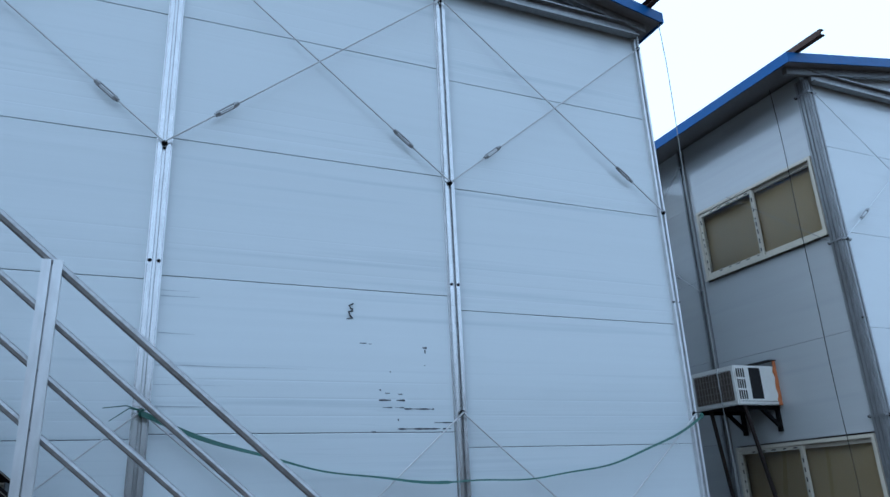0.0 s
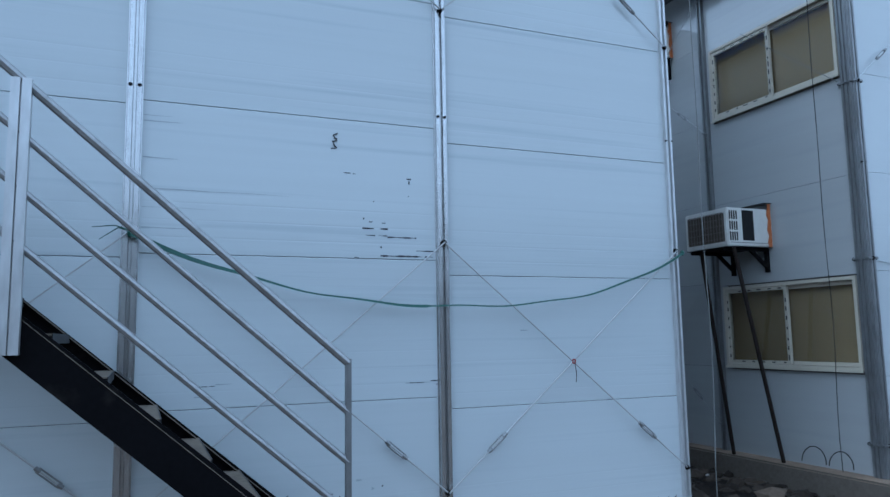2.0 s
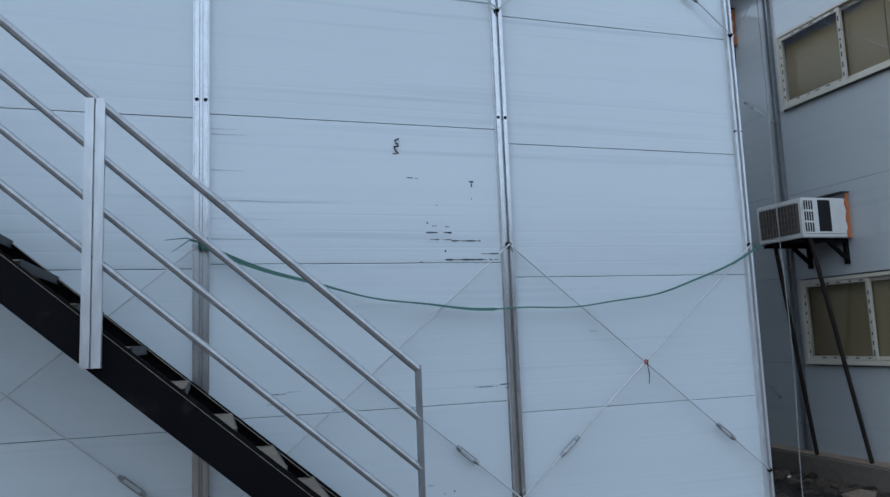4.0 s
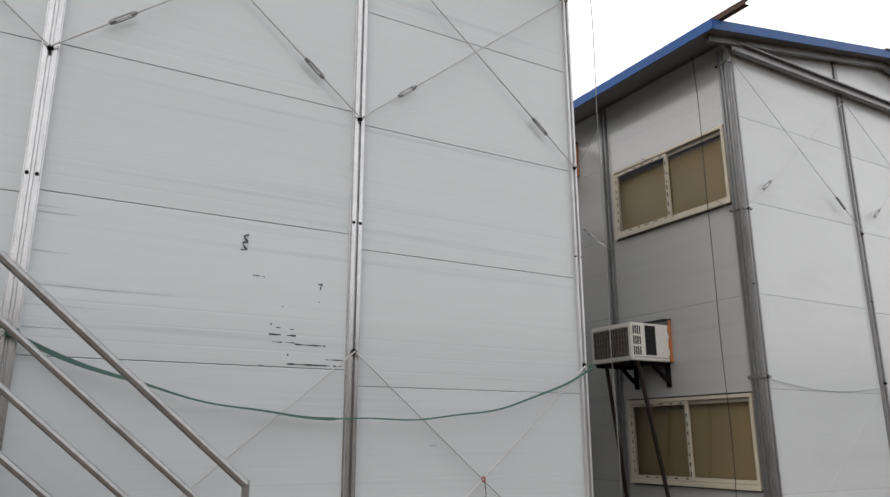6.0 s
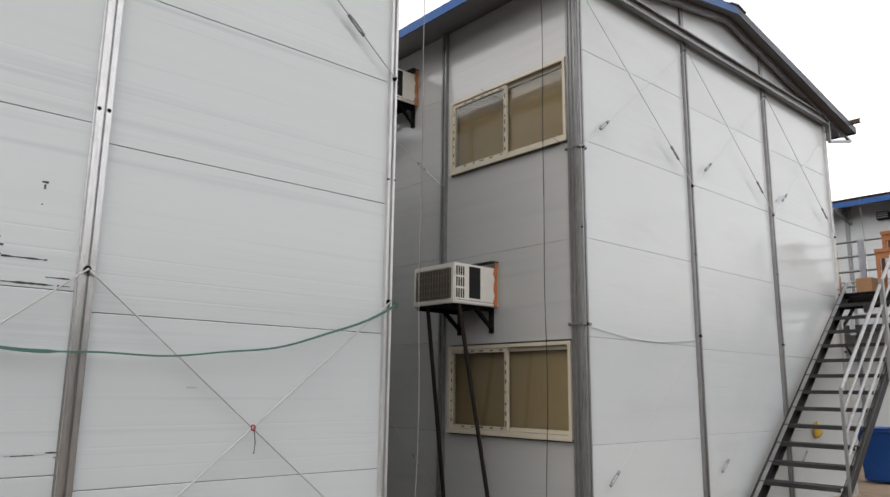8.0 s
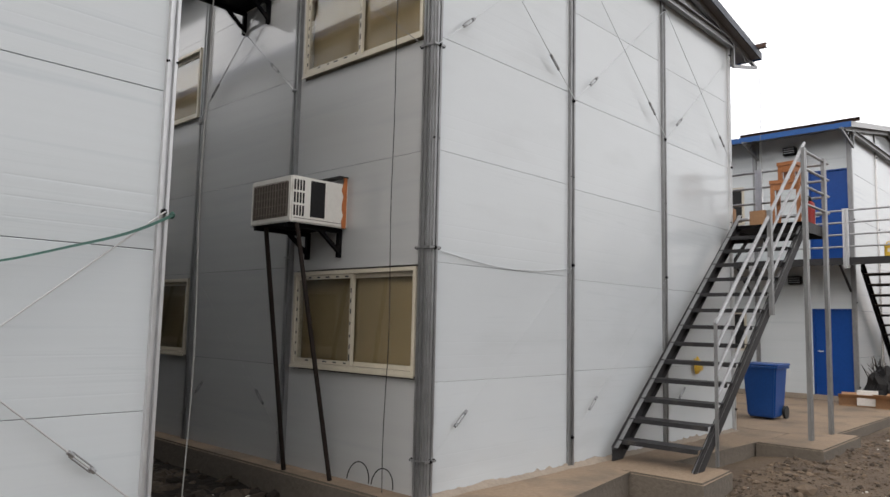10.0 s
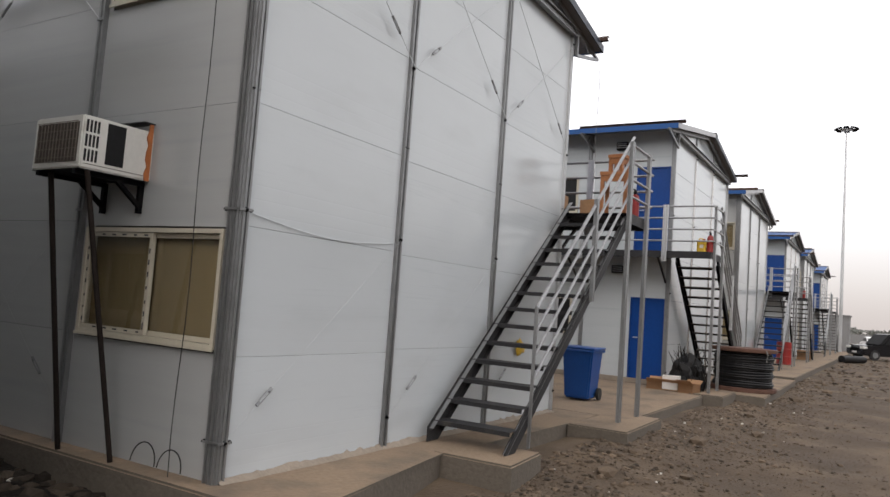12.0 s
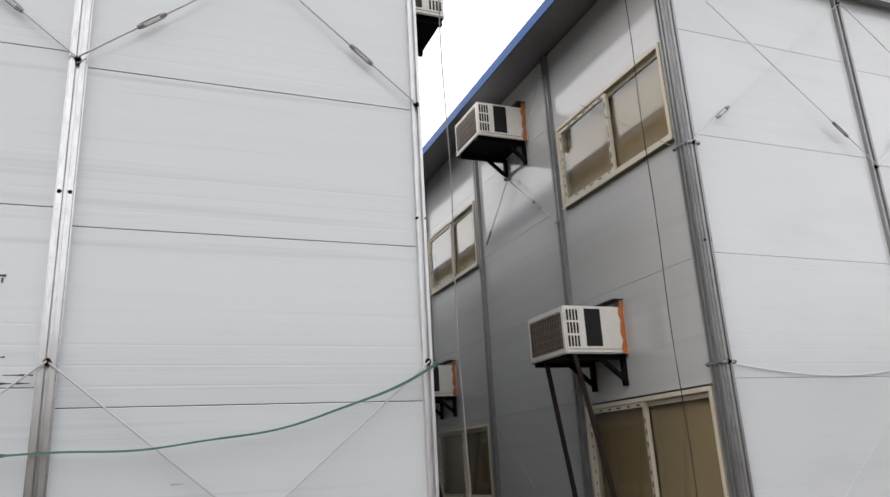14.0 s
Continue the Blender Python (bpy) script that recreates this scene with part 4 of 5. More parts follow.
# ---- small fixings and marks on the gables ----
scuffs = thing("scuff_marks", (-2.4, 0, 2.0), "dark scuffs and torn film marks on a white panel", "scuff marks")


def scuff(x0, x1, z, h):
    n = max(1, int((x1 - x0) / 0.02))
    r = random.Random(int(x0 * 997 + z * 613))
    bm = bmesh.new()
    lo, hi = [], []
    for k in range(n + 1):
        x = x0 + (x1 - x0) * k / n
        w = h * r.uniform(0.25, 1.0)
        lo.append(bm.verts.new((x, -0.0012, z - w / 2)))
        hi.append(bm.verts.new((x, -0.0012, z + w / 2)))
    for k in range(n):
        if r.random() > 0.14 or n < 3:
            bm.faces.new((lo[k], lo[k + 1], hi[k + 1], hi[k]))
    bmesh.ops.delete(bm, geom=[v for v in bm.verts if not v.link_faces], context="VERTS")
    part("scuff", bm, MARK, scuffs)


for q in ((-2.575, -2.395, 2.055, 0.014), (-2.55, -2.40, 2.008, 0.008), (-2.40, -2.19, 2.0, 0.012), (-2.45, -2.05, 1.872, 0.014), (-2.19, -2.06, 1.912, 0.012),
          (-2.57, -2.56, 2.12, 0.03), (-2.53, -2.50, 2.10, 0.008), (-2.44, -2.41, 2.095, 0.008), (-2.70, -2.655, 2.425, 0.008), (-2.64, -2.62, 2.422, 0.006),
          (-2.258, -2.225, 2.41, 0.02), (-2.245, -2.235, 2.385, 0.04), (-2.248, -2.24, 2.29, 0.012), (-2.79, -2.755, 2.585, 0.01), (-2.45, -2.44, 1.93, 0.02), (-2.63, -2.60, 1.857, 0.006),
          (-2.10, -2.04, 1.03, 0.008), (-2.25, -2.15, 1.02, 0.007), (-3.6, -3.5, 1.05, 0.006), (-2.5, -2.49, 2.24, 0.012), (-2.06, -2.02, 1.005, 0.012)):
    scuff(*q)
def smear(x0, x1, z, h):
    """A faint dirty stroke that thins out along the panel."""
    bm = bmesh.new()
    n = 14
    lo, hi = [], []
    for k in range(n + 1):
        x = x0 + (x1 - x0) * k / n
        w = h * (1 - k / n) ** 0.7 * (0.7 + 0.5 * noise.noise(Vector((x * 9, z, 0)))) + 0.0008
        dz = 0.004 * noise.noise(Vector((x * 4, z * 3, 7)))
        lo.append(bm.verts.new((x, -0.0011, z + dz - w / 2)))
        hi.append(bm.verts.new((x, -0.0011, z + dz + w / 2)))
    for k in range(n):
        bm.faces.new((lo[k], lo[k + 1], hi[k + 1], hi[k]))
    part("smear", bm, SMEAR, scuffs)


for q in ((-3.945, -3.72, 2.665, 0.016), (-3.945, -3.78, 2.70, 0.009), (-3.945, -3.74, 2.436, 0.012), (-3.945, -3.05, 2.244, 0.008), (-3.945, -3.62, 2.005, 0.014), (-3.945, -3.5, 2.13, 0.005),
          (-3.5, -3.40, 1.06, 0.012), (-3.62, -3.5, 0.99, 0.008), (-2.28, -2.08, 1.02, 0.009), (-1.40, -1.33, 1.36, 0.014), (-2.62, -2.58, 0.42, 0.02), (-2.52, -2.5, 0.36, 0.03)):
    smear(*q)
part("curl", tubed([(-2.745, -0.004, 2.69), (-2.775, -0.008, 2.675), (-2.765, -0.008, 2.655), (-2.748, -0.004, 2.65)], 0.005, 5), MARK, scuffs)
part("curl", tubed([(-2.748, -0.004, 2.64), (-2.78, -0.008, 2.632), (-2.77, -0.01, 2.605), (-2.75, -0.004, 2.59)], 0.005, 5), MARK, scuffs)
knot = thing("red_string", (-1.004, -0.07, 1.13), "red string knotted where two tie rods cross", "string")
part("loop", tubed([(-1.004 + 0.013 * math.cos(k), -0.07, 1.13 + 0.016 * math.sin(k)) for k in np.linspace(0, 6.2, 10)], 0.005, 5), RED, knot)
part("tail", tubed([(-1.0, -0.075, 1.12), (-0.99, -0.078, 1.04), (-0.995, -0.076, 0.98)], 0.003, 5), RUST, knot)

# dark mortar blots along the wall foot, with a patch of slanting trowel strokes
r = random.Random(31)
bm = bmesh.new()


def blot(x, z, rx, rz, tilt, k):
    ring = []
    for j in range(11):
        a, q = 2 * math.pi * j / 11, r.uniform(0.75, 1.1)
        dx, dz = rx * math.cos(a) * q, rz * math.sin(a) * q
        ring.append(bm.verts.new((x + dx * math.cos(tilt) - dz * math.sin(tilt), -0.0015 - 0.0001 * (k % 9), max(0.004, z + dx * math.sin(tilt) + dz * math.cos(tilt)))))
    bm.faces.new(ring)


for k in range(85):
    x = -3.35 + 3.2 * k / 85 + r.uniform(-0.02, 0.02)
    blot(x, 0.045 + 0.018 * noise.noise(Vector((x * 3, 2, 0))), r.uniform(0.018, 0.04), r.uniform(0.012, 0.03), r.uniform(-0.3, 0.5), k)
for k in range(17):
    x = -1.36 + 0.075 * k * r.uniform(0.8, 1.15)
    tall = 0.05 * math.exp(-((x + 0.88) / 0.16) ** 2)
    blot(x, 0.06 + tall * 0.6, r.uniform(0.028, 0.04) + tall * 0.5, r.uniform(0.007, 0.013), r.uniform(0.85, 1.2), k)
for k in range(24):
    blot(r.uniform(-3.3, -2.1), 0.1 + 0.3 * r.random() ** 2, r.uniform(0.003, 0.009), r.uniform(0.003, 0.008), 0, k)
tagged(part("mortar_splash", bm, SPLASH), "dark mortar blots on the foot of the white wall", "mortar splash", kind="stuff")

# sagging film edge on the second gable
film = thing("film_edge", (3.2, -0.02, 1.9), "loose fold of clear wrapping film sagging on the gable", "wrapping film")
part("fold", tubed([(WB + 0.12 + 1.84 * k / 24, -0.012, 1.955 - 0.075 * math.sin(math.pi * k / 24) - 0.02 * k / 24) for k in range(25)], 0.004, 6), PANEL_FILM, film)

# ---- hanging ropes ----
for x, y, top, foot, mat, lab in ((0.13, -0.22, 5.62, -0.2, WIRE, "thin pale rope hanging from the eave corner"), (2.09, 0.31, 5.5, 0.02, STAIR_STEEL, "thin dark cable hanging down the side wall"),
                                  (9.05, -0.16, 5.3, 3.0, WIRE, "thin pale cord hanging from the far eave")):
    tagged(part("hanging_rope", tubed([(x + 0.012 * math.sin(k * 0.9), y + 0.01 * math.cos(k * 0.7), top + (foot - top) * k / 20) for k in range(21)], 0.0038, 5), mat), lab, "rope")
loops = thing("wire_loops", (2.12, 0.5, 0.05), "thin wire looped at the wall foot", "wire")
for cy, r in ((0.66, 0.14), (0.36, 0.13)):
    part("loop", tubed([(2.12 + 0.02 * math.sin(a), cy + r * math.cos(a), 0.05 + r * 1.1 * max(0, math.sin(a))) for a in np.linspace(0, math.pi, 14)], 0.0045, 5), DARK_STEEL, loops)

# ---- yellow pouch caught on the second gable behind the stair ----
bm = bmesh.new()
bmesh.ops.create_icosphere(bm, subdivisions=2, radius=0.1)
for v in bm.verts:
    v.co += Vector((0, 0, 1)) * 0.05 * noise.noise(v.co * 14)
    v.co *= 1 + 0.45 * noise.noise(v.co * 17 + Vector((3, 1, 4)))
    v.co.y *= 0.35
    if v.co.z < 0:
        v.co.x *= 1.25
    v.co += Vector((7.08, -0.035, 0.91))
tagged(part("plastic_bag", bm, YELLOW, smooth=True), "crumpled yellow plastic bag hung on the white wall", "plastic bag")

# ---- wheelie bin in the yard ----
BX, BY = 9.88, -0.01
bin_ = thing("wheelie_bin", (BX + 0.27, BY + 0.17, 0), "blue plastic wheelie bin with closed lid", "waste bin")
bm = bmesh.new()
bx(bm, BX, BX + 0.50, BY, BY + 0.52, 0.03, 0.81)
for v in bm.verts:
    if v.co.z < 0.1:
        v.co.x = BX + 0.25 + (v.co.x - BX - 0.25) * 0.82
        v.co.y = BY + 0.26 + (v.co.y - BY - 0.26) * 0.80
bmesh.ops.bevel(bm, geom=bm.edges[:], offset=0.025, segments=2, affect="EDGES")
part("body", bm, BIN, bin_)
part("rim", boxed(BX - 0.03, BX + 0.53, BY - 0.03, BY + 0.55, 0.78, 0.82, bevel=0.01), BIN, bin_)
bm = boxed(BX - 0.02, BX + 0.54, BY - 0.04, BY + 0.56, 0.822, 0.862, bevel=0.015)
part("lid", bm, BIN, bin_)
part("handle", tubed([(BX + 0.55, BY + 0.02, 0.81), (BX + 0.58, BY + 0.02, 0.84), (BX + 0.58, BY + 0.50, 0.84), (BX + 0.55, BY + 0.50, 0.81)], 0.014, 8), BIN, bin_)
for y in (BY - 0.01, BY + 0.50):
    part("wheel", tubed([(BX + 0.42, y, 0.1), (BX + 0.42, y + 0.045, 0.1)], 0.1, 16), TYRE, bin_)

# ---- cable drum lying on its side ----
RX, RY, R = 16.15, -1.30, 0.70
drum = thing("cable_drum", (RX, RY, -0.03), "wooden cable drum lying flat, wound with black cable", "cable drum")
part("flange", lathed([(R - 0.01, -0.03), (R, -0.02), (R, 0.05), (R - 0.01, 0.06)], RX, RY, 36), DRUMWOOD, drum)
part("flange", lathed([(R - 0.01, 0.83), (R, 0.84), (R, 0.90), (R - 0.01, 0.91)], RX, RY, 36), DRUMWOOD, drum)
for k in range(15):
    z = 0.09 + 0.05 * k
    rr = R - 0.10 + 0.02 * math.sin(k * 1.7)
    pts = [(RX + rr * math.cos(a), RY + rr * math.sin(a), z + 0.008 * math.sin(a * 2 + k)) for a in np.linspace(0, 2 * math.pi, 30)]
    part("cable_turn", tubed(pts, 0.027, 6), BLACK, drum)
part("core", lathed([(R - 0.12, 0.061), (R - 0.12, 0.829)], RX, RY, 24), BLACK, drum)
part("cable_tie", tubed([(RX - 0.45, RY - 0.52, 0.90), (RX - 0.46, RY - 0.56, 0.8), (RX - 0.47, RY - 0.54, 0.65)], 0.012, 6), WIRE, drum)


# ---- cartons, furniture and extinguishers ----
def carton(x, y, z, dx, dy, dz, turn, mat, label, flaps=True):
    c = thing("carton", (x, y, z), label, "carton", "cartons")
    rot = Matrix.Translation((x, y, z)) @ Matrix.Rotation(turn, 4, "Z")
    bm = boxed(-dx / 2, dx / 2, -dy / 2, dy / 2, 0.002, dz)
    if flaps:
        top = [f for f in bm.faces if f.calc_center_median().z > dz - 1e-4]
        bmesh.ops.inset_individual(bm, faces=top, thickness=0.008)
        bmesh.ops.translate(bm, verts=top[0].verts[:], vec=(0, 0, 0.02 - dz))
    bm.transform(rot)
    part("box", bm, mat, c)
    if flaps:
        for sgn in (-1, 1):
            bm = bmesh.new()
            prism(bm, [(sgn * dx / 2, dz), (sgn * (dx / 2 + 0.09), dz + 0.07), (sgn * (dx / 2 + 0.09), dz + 0.076), (sgn * dx / 2, dz + 0.006)], "y", -dy / 2, dy / 2)
            bm.transform(rot)
            part("flap", bm, mat, c)
    return c


carton(13.75, -0.22, -0.004, 0.42, 0.72, 0.15, 0.15, CARDBOARD, "torn open brown carton with a white box in it")
carton(13.68, -0.34, 0.018, 0.28, 0.34, 0.27, 0.2, PAPER, "small white box standing in the brown carton", flaps=False)
carton(13.55, -0.72, -0.004, 0.30, 0.32, 0.18, -0.3, CARDBOARD, "small brown carton on the yard slab")
carton(8.74, 0.30, DECK, 0.26, 0.30, 0.36, 0.1, CARDBOARD, "brown carton beside the gallery wall", flaps=False)
carton(8.68, -0.28, DECK, 0.28, 0.22, 0.26, -0.08, CARDBOARD, "small brown carton on the gallery deck", flaps=False)
carton(8.60, 0.80, DECK, 0.34, 0.40, 0.32, -0.05, CARDBOARD, "brown carton on the gallery deck")
carton(8.64, 1.45, DECK, 0.34, 0.45, 0.30, 0.1, PAPER, "pale carton on the gallery deck", flaps=False)


def stool(x, y, z, h, w, turn, label):
    st = thing("wooden_stool", (x, y, z), label, "stool", "wooden stools")
    rot = Matrix.Translation((x, y, z)) @ turn
    for name, boxes in (("seat", [(-w / 2, w / 2, -w / 2, w / 2, h - 0.05, h)]),
                        ("leg", [(-w / 2 + 0.01, -w / 2 + 0.06, -w / 2 + 0.01, -w / 2 + 0.06, 0.003, h - 0.051)]), ("leg", [(w / 2 - 0.06, w / 2 - 0.01, -w / 2 + 0.01, -w / 2 + 0.06, 0.003, h - 0.051)]),
                        ("leg", [(-w / 2 + 0.01, -w / 2 + 0.06, w / 2 - 0.06, w / 2 - 0.01, 0.003, h - 0.051)]), ("leg", [(w / 2 - 0.06, w / 2 - 0.01, w / 2 - 0.06, w / 2 - 0.01, 0.003, h - 0.051)]),
                        ("apron", [(-w / 2 + 0.06, w / 2 - 0.06, -w / 2 + 0.015, -w / 2 + 0.04, h - 0.14, h - 0.052)]), ("apron", [(-w / 2 + 0.015, -w / 2 + 0.04, -w / 2 + 0.06, w / 2 - 0.06, h - 0.14, h - 0.052)])):
        bm = bmesh.new()
        for b in boxes:
            bx(bm, *b)
        bm.transform(rot)
        part(name, bm, WOOD, st)


stool(8.62, -0.67, DECK, 0.64, 0.40, Matrix.Rotation(0.1, 4, "Z"), "orange-brown wooden table frame on the gallery deck")
stool(8.60, -0.70, DECK + 0.641, 0.26, 0.24, Matrix.Rotation(-0.15, 4, "Z"), "small orange-brown wooden stool stacked on a table")


def extinguisher(x, y, z, label):
    e = thing("fire_extinguisher", (x, y, z), label, "fire extinguisher", "fire extinguishers")
    part("cylinder", lathed([(0.056, z + 0.002), (0.062, z + 0.02), (0.062, z + 0.28), (0.05, z + 0.33), (0.02, z + 0.355)], x, y, 16), RED, e)
    part("valve", lathed([(0.02, z + 0.356), (0.024, z + 0.38), (0.018, z + 0.405)], x, y, 10), BLACK, e)
    part("handle", boxed(x - 0.09, x + 0.02, y - 0.012, y + 0.012, z + 0.406, z + 0.42), BLACK, e)
    part("hose", tubed([(x + 0.02, y, z + 0.38), (x + 0.08, y - 0.03, z + 0.33), (x + 0.085, y - 0.03, z + 0.15)], 0.011, 6), BLACK, e)


extinguisher(8.72, -0.92, DECK, "red fire extinguisher on the stair landing")
extinguisher(13.70, -0.965, DECK, "red fire extinguisher on the landing")
extinguisher(34.3, -0.85, DECK, "red fire extinguisher on a far landing")
can = thing("jerrycan", (13.7, -0.81, DECK), "yellow plastic jerrycan on the landing", "jerrycan")
bm = boxed(13.62, 13.77, -0.90, -0.72, DECK + 0.002, DECK + 0.25, bevel=0.022)
part("body", bm, YELLOW, can)
part("paper_label", boxed(13.66, 13.73, -0.9025, -0.9005, DECK + 0.09, DECK + 0.16), PAPER, can, "pale worn paper label")
part("paper_label", boxed(13.6175, 13.6195, -0.85, -0.78, DECK + 0.09, DECK + 0.16), PAPER, can, "pale worn paper label")
part("cap", lathed([(0.024, DECK + 0.252), (0.024, DECK + 0.278)], 13.66, -0.86, 10), RED, can)
part("handle", tubed([(13.7, -0.83, DECK + 0.245), (13.7, -0.81, DECK + 0.288), (13.7, -0.76, DECK + 0.288), (13.7, -0.74, DECK + 0.245)], 0.012, 6), YELLOW, can)

# gallery lamp and vent boxes on the third house's front
for y, z in ((1.10, 2.36), (1.14, 5.14)):
    v = thing("wall_vent", (14.36, y, z), "small dark vent box on the white wall", "wall vent", "wall vents")
    part("hood", boxed(14.26, 14.398, y - 0.13, y + 0.13, z, z + 0.17, bevel=0.01), DARK_STEEL, v)
    for k in range(3):
        part("slat", boxed(14.25, 14.259, y - 0.11, y + 0.11, z + 0.03 + 0.045 * k, z + 0.05 + 0.045 * k), GALV, v)

# dark tangle of cut branches and wire by the third house's corner
r = random.Random(11)
tangle = thing("scrap_heap", (14.0, -0.45, 0), "heap of dark branches and scrap wire against the wall", "scrap heap")
bm = bmesh.new()
bmesh.ops.create_icosphere(bm, subdivisions=3, radius=1.0)
for v in bm.verts:
    q = v.co.copy()
    k = 1 + 0.45 * noise.noise(q * 2.2) + 0.25 * noise.noise(q * 6)
    v.co = Vector((14.08 + q.x * 0.22 * k, -0.55 + q.y * 0.34 * k, max(0.0, 0.30 + q.z * 0.42 * k)))
part("tangled_core", bm, BLACK, tangle)
for k in range(85):
    bxx, byy = r.uniform(13.85, 14.28), r.uniform(-0.9, -0.35)
    h = r.uniform(0.25, 0.95)
    part("branch", tubed([(bxx, byy, 0.0), (bxx + r.uniform(-0.12, 0.12), byy + r.uniform(-0.12, 0.12), h * 0.55), (bxx + r.uniform(-0.25, 0.2), byy + r.uniform(-0.25, 0.25), h)], r.uniform(0.008, 0.02), 5, r2=0.005), BLACK if k % 3 else RUST, tangle)

# red oil drum by the far stair
od = thing("oil_drum", (30.6, -0.55, 0), "red steel oil drum beside a far staircase", "oil drum")
part("shell", lathed([(0.29, 0.0), (0.30, 0.02), (0.29, 0.04), (0.29, 0.3), (0.305, 0.31), (0.29, 0.33), (0.29, 0.6), (0.305, 0.61), (0.29, 0.63), (0.29, 0.86), (0.30, 0.88), (0.28, 0.88), (0.28, 0.86)], 30.6, -0.55, 24), RED, od)
carton(38.0, -0.6, -0.01, 0.5, 0.6, 0.45, 0.1, CARDBOARD, "brown carton by a far staircase", flaps=False)

# ---- lighting mast ----
MX, MY, MH = 66.0, -0.75, 18.2
mast = thing("light_mast", (MX, MY, GROUND_Z), "tall tapered steel mast with a ring of floodlights", "light mast")
# brighter steel on the pole stands in for haze over the distance
part("pole", tubed([(MX, MY, -0.3), (MX, MY, MH)], 0.15, 12, r2=0.06), GALV_LIGHT, mast)
part("ring", tubed([(MX + 0.5 * math.cos(a), MY + 0.5 * math.sin(a), MH) for a in np.linspace(0, 2 * math.pi, 25)], 0.05, 6), GALV, mast)
for k in range(8):
    a = k * math.pi / 4
    c, sn = math.cos(a), math.sin(a)
    part("arm", tubed([(MX, MY, MH), (MX + 0.5 * c, MY + 0.5 * sn, MH)], 0.04, 5), GALV, mast)
    bm = boxed(-0.16, 0.16, -0.2, 0.2, -0.05, 0.08, bevel=0.02)
    bm.transform(Matrix.Translation((MX + 0.75 * c, MY + 0.75 * sn, MH + 0.02)) @ Matrix.Rotation(a, 4, "Z") @ Matrix.Rotation(0.35, 4, "Y"))
    part("floodlight", bm, DARK_STEEL, mast)

# ---- block wall and far things ----
bw = thing("block_hut", (78, 0.8, GROUND_Z), "grey windowless concrete block hut at the end of the row", "hut")
part("wall", boxed(76, 79.5, -0.95, 3.0, -0.3, 3.0), BLOCK, bw)
part("roof", boxed(75.9, 79.6, -1.05, 3.1, 3.001, 3.1), BLOCK, bw)


def vehicle(x, y, paint, suv, turn, label, category):
    """A car seen from afar, its nose towards smaller local x."""
    v = thing("car", (x, y, GROUND_Z), label, category, "parked cars")
    m = Matrix.Translation((x, y, GROUND_Z)) @ Matrix.Rotation(turn, 4, "Z")
    L, Wd, H = (4.5, 1.85, 1.78) if suv else (4.4, 1.75, 1.45)

    def put(name, bm, mat, parent=v, label=""):
        bm.transform(m)
        return part(name, bm, mat, parent, label)

    hood = 0.98 if suv else 0.85
    bm = prismed([(-L / 2, 0.35), (-L / 2 + 0.02, 0.75), (-L / 2 + 0.18, hood - 0.06), (-L / 2 + 1.25, hood + 0.02), (L / 2 - (0.1 if suv else 0.9), hood + 0.04), (L / 2, hood - 0.1), (L / 2, 0.4), (L / 2 - 0.2, 0.28), (-L / 2 + 0.3, 0.26)], "y", -Wd / 2, Wd / 2)
    bmesh.ops.bevel(bm, geom=bm.edges[:], offset=0.06, segments=2, affect="EDGES")
    put("body", bm, paint)
    bm = prismed([(-L / 2 + 1.2, hood - 0.02), (-L / 2 + 1.85, H - 0.04), (-L / 2 + 2.3, H), (L / 2 - (0.5 if suv else 1.3), H - 0.03), (L / 2 - (0.08 if suv else 0.6), hood - 0.02)], "y", -Wd / 2 + 0.12, Wd / 2 - 0.12)
    bmesh.ops.bevel(bm, geom=bm.edges[:], offset=0.07, segments=2, affect="EDGES")
    put("cabin", bm, paint)
    for sgn in (-1, 1):
        yy = sgn * (Wd / 2 - 0.11)
        put("side_window", prismed([(-L / 2 + 1.5, hood + 0.05), (-L / 2 + 1.95, H - 0.13), (L / 2 - (0.6 if suv else 1.4), H - 0.13), (L / 2 - (0.35 if suv else 0.95), hood + 0.05)], "y", yy - 0.006, yy + 0.006), BLACK)
        put("headlight", boxed(-L / 2 - 0.005, -L / 2 + 0.3, sgn * (Wd / 2 - 0.42), sgn * (Wd / 2 + 0.004), 0.70, 0.86, bevel=0.03), LAMP, label="clear headlight")
        for wx in (-L / 2 + 0.82, L / 2 - 0.85):
            ya, yb = sgn * (Wd / 2 - 0.2), sgn * (Wd / 2 + 0.015)
            wheel = put("wheel", tubed([(wx, ya, 0.33), (wx, yb, 0.33)], 0.33, 20), TYRE)
            rim = put("rim", tubed([(wx, yb, 0.33), (wx, yb + sgn * 0.012, 0.33)], 0.19, 16), GALV, None)
            rim.parent = wheel
    put("windscreen", prismed([(-L / 2 + 1.27, hood + 0.06), (-L / 2 + 1.83, H - 0.1), (-L / 2 + 1.80, H - 0.1), (-L / 2 + 1.23, hood + 0.06)], "y", -Wd / 2 + 0.2, Wd / 2 - 0.2), BLACK)
    put("grille", boxed(-L / 2 - 0.012, -L / 2 + 0.03, -0.45, 0.45, 0.55, 0.75), DARK_STEEL)
    put("plate", boxed(-L / 2 - 0.02, -L / 2 - 0.0125, -0.24, 0.24, 0.42, 0.53), LAMP)


vehicle(56.0, -4.0, CARBLACK, True, -0.95, "black sport utility car parked on the yard", "car")
vehicle(96.0, -2.6, CARWHITE, False, 0.25, "white saloon car parked far off", "car")
pipe = thing("black_pipe", (45.5, -2.35, GROUND_Z), "short black plastic pipe lying on the ground", "pipe")
part("tube", tubed([(44.6, -1.9, -0.02), (46.6, -2.9, -0.02)], 0.2, 14), BLACK, pipe)

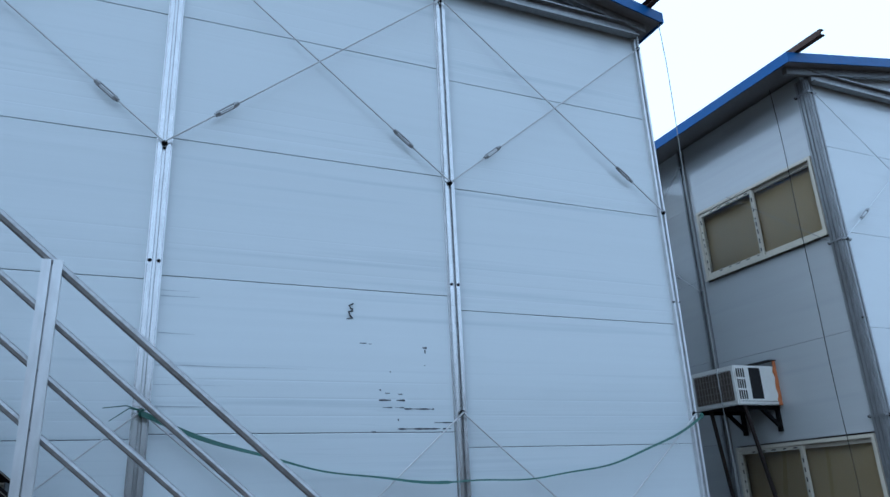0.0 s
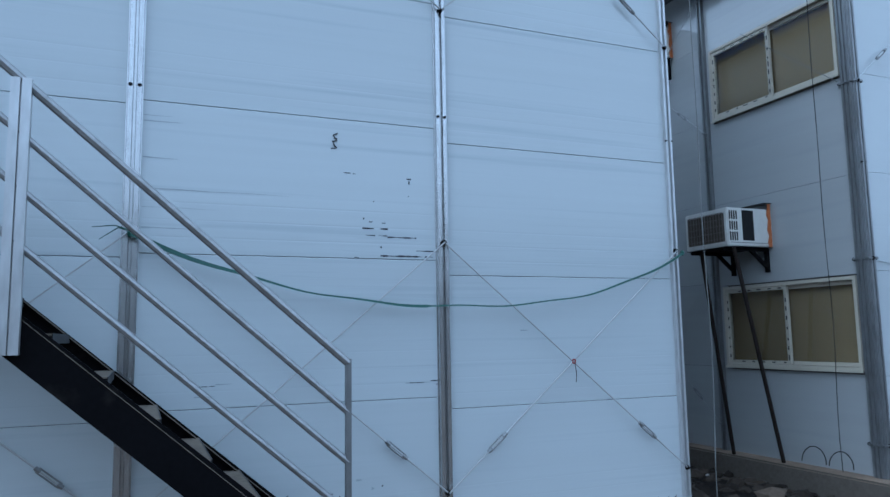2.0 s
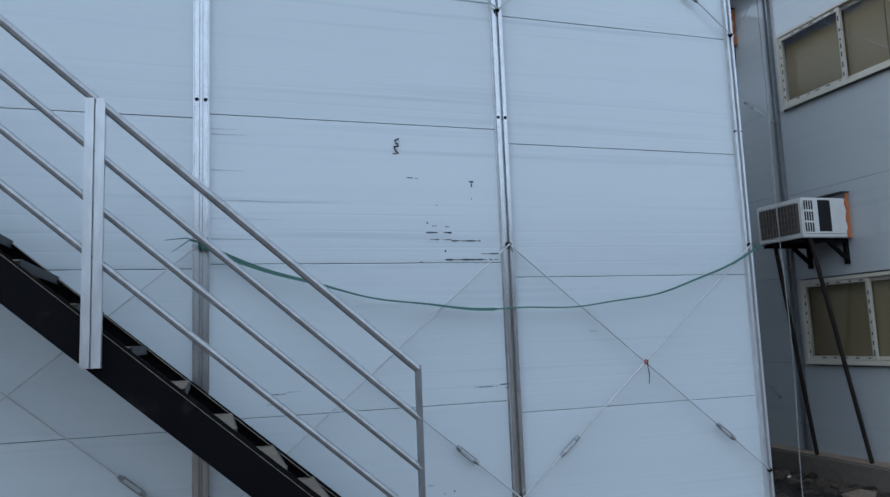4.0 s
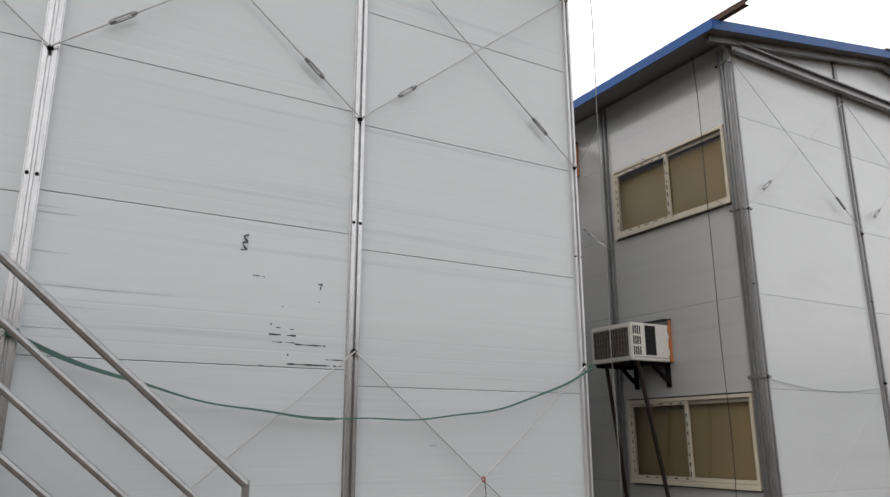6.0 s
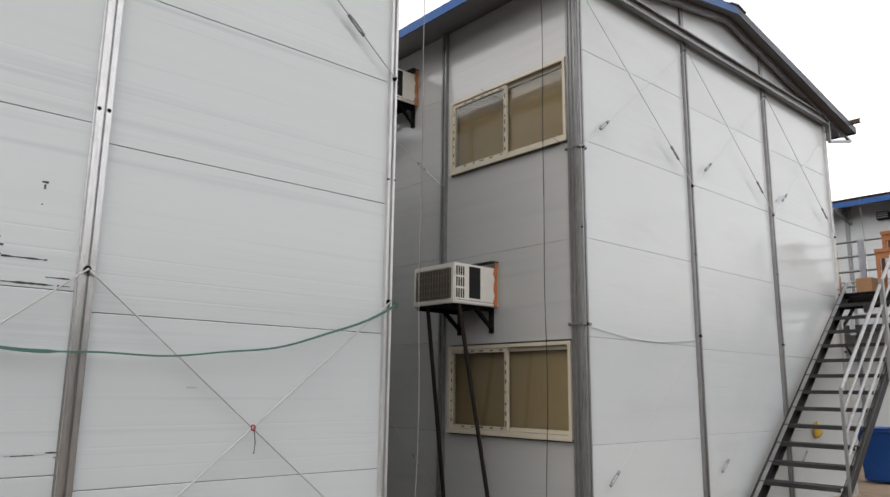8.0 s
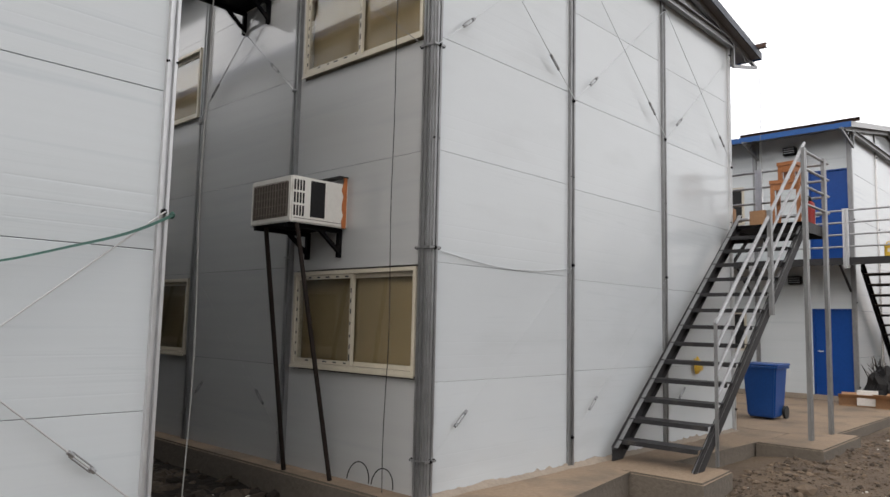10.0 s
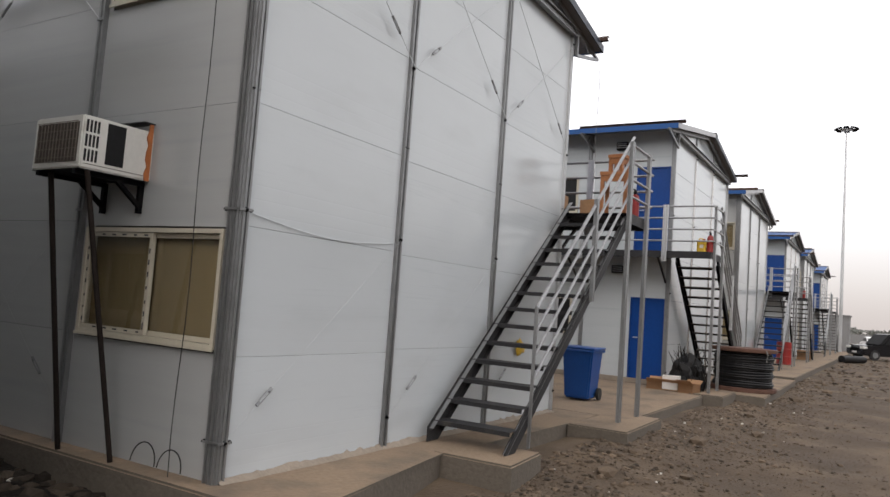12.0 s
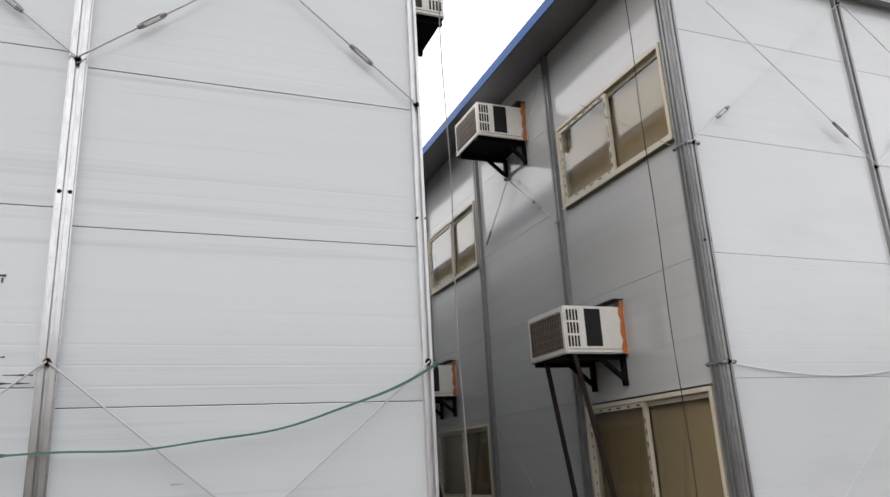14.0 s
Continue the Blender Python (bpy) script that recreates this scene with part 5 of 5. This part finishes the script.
# far bank of scrub and low wall on the horizon
tagged(part("backdrop_bank", boxed(150, 152, -160, 30, -0.5, 1.4), BLOCK), "low grey boundary wall far off", "boundary wall", kind="structure")
r = random.Random(5)
verts, faces = [], []
for k in range(9000):
    cx, cy = r.uniform(160, 175), r.uniform(-150, 12)
    hmax = 2.4 + 0.8 * noise.noise(Vector((cy * 0.09, 1, 0))) + 0.5 * noise.noise(Vector((cy * 0.35, 4, 0)))
    cz = r.uniform(0, max(0.6, hmax))
    sz = r.uniform(0.25, 0.55)
    d1 = Vector((r.uniform(-1, 1), r.uniform(-1, 1), r.uniform(-1, 1))).normalized() * sz
    d2 = d1.cross(Vector((r.uniform(-1, 1), r.uniform(-1, 1), r.uniform(-1, 1)))).normalized() * sz * 0.6
    c = Vector((cx, cy, cz))
    i = len(verts)
    verts += [c - d1, c + d2, c + d1, c - d2]
    faces.append((i, i + 1, i + 2, i + 3))
me = bpy.data.meshes.new("far_scrub")
me.from_pydata(verts, [], faces)
me.materials.append(LEAF)
tagged(new("far_scrub", me), "hazy line of scrub trees on the horizon", "trees", kind="stuff")

# ---- rubble, litter and stones ----
ICO = bmesh.new()
bmesh.ops.create_icosphere(ICO, subdivisions=1, radius=1.0)
ico_v = [v.co.copy() for v in ICO.verts]
ico_f = [tuple(v.index for v in f.verts) for f in ICO.faces]
ICO.free()


def scatter(name, count, spots, sizes, mat, label, seed, category="rubble"):
    """Many uneven stones in one mesh; spots gives (x, y) for a random generator."""
    r = random.Random(seed)
    verts, faces = [], []
    for _ in range(count):
        x, y = spots(r)
        sz = sizes[0] + (sizes[1] - sizes[0]) * r.random() ** 5
        c = Vector((x, y, ground_height(x, y) + sz * 0.12))
        sc = Vector((r.uniform(0.7, 1.4), r.uniform(0.7, 1.3), r.uniform(0.4, 0.85))) * sz
        rot = Euler((r.uniform(0, 6), r.uniform(0, 6), r.uniform(0, 6))).to_matrix()
        off = Vector((r.uniform(0, 99), 0, 0))
        i = len(verts)
        for v in ico_v:
            q = rot @ v
            k = 1 + 0.5 * noise.noise(v * 1.3 + off)
            verts.append((c.x + q.x * sc.x * k, c.y + q.y * sc.y * k, c.z + q.z * sc.z * k))
        faces += [tuple(i + a for a in f) for f in ico_f]
    me = bpy.data.meshes.new(name)
    me.from_pydata(verts, [], faces)
    me.materials.append(mat)
    tagged(new(name, me), label, category, kind="stuff")


def road_side(r):
    x = 2.2 + 24 * r.random() ** 1.5
    return x, -1.0 - 0.25 * (x > 8) - abs(r.gauss(0, 0.95))


def gap(r):
    if r.random() < 0.76:
        return r.uniform(0.15, 2.0), r.uniform(-0.9, 9)
    return r.gauss(1.1, 0.75), -1.0 - abs(r.gauss(0, 0.75))


def yard_spot(r):
    return r.uniform(-4.5, 9), -1.3 - abs(r.gauss(0, 1.6))


def far_side(r):
    x = r.uniform(20, 60)
    return x, -1.9 - abs(r.gauss(0, 2.5))


scatter("yard_rubble", 11000, road_side, (0.004, 0.042), STONE, "loose grey-brown rubble and gravel beside the slabs", 1)
scatter("gap_rubble", 5200, gap, (0.010, 0.10), SHADED_STONE, "broken concrete and stones between two houses", 2)
scatter("yard_gravel", 3000, yard_spot, (0.005, 0.03), STONE, "small gravel strewn over the brown yard", 8, "gravel")
scatter("fine_gravel", 16000, lambda r: (4.6 + 11 * r.random() ** 1.3, -1.15 - 3.2 * r.random() ** 1.4), (0.003, 0.014), STONE, "fine gravel and clods on the brown earth", 12, "gravel")
scatter("far_rubble", 900, far_side, (0.03, 0.12), STONE, "loose stones along the far aprons", 3)
scatter("pale_chips", 90, lambda r: road_side(r), (0.008, 0.035), LITTER, "pale chips of plaster and paper among the rubble", 4, "litter")
scatter("gap_litter", 220, gap, (0.012, 0.05), LITTER, "scraps of pale litter between two houses", 6, "litter")
r = random.Random(21)
for x, y, sz in ((8.6, -1.95, 0.13), (5.7, -1.7, 0.10), (6.5, -2.3, 0.08), (10.6, -2.4, 0.10), (9.7, -1.7, 0.09), (12.6, -2.0, 0.11), (17.2, -2.3, 0.16), (1.1, -0.4, 0.12), (1.5, 0.6, 0.14), (0.8, 1.6, 0.12), (7.0, -1.6, 0.09), (3.2, -1.35, 0.07)):
    verts = []
    off = Vector((r.uniform(0, 99), 0, 0))
    for v in ico_v:
        k = 1 + 0.55 * noise.noise(v * 1.2 + off)
        verts.append((x + v.x * sz * 1.25 * k, y + v.y * sz * k, ground_height(x, y) + sz * 0.2 + v.z * sz * 0.6 * k))
    me = bpy.data.meshes.new("rock")
    me.from_pydata(verts, [], ico_f)
    me.materials.append(STONE if r.random() < 0.8 else CONCRETE)
    tagged(new("rock", me), "rough lump of broken stone on the earth", "rock", "loose rocks")
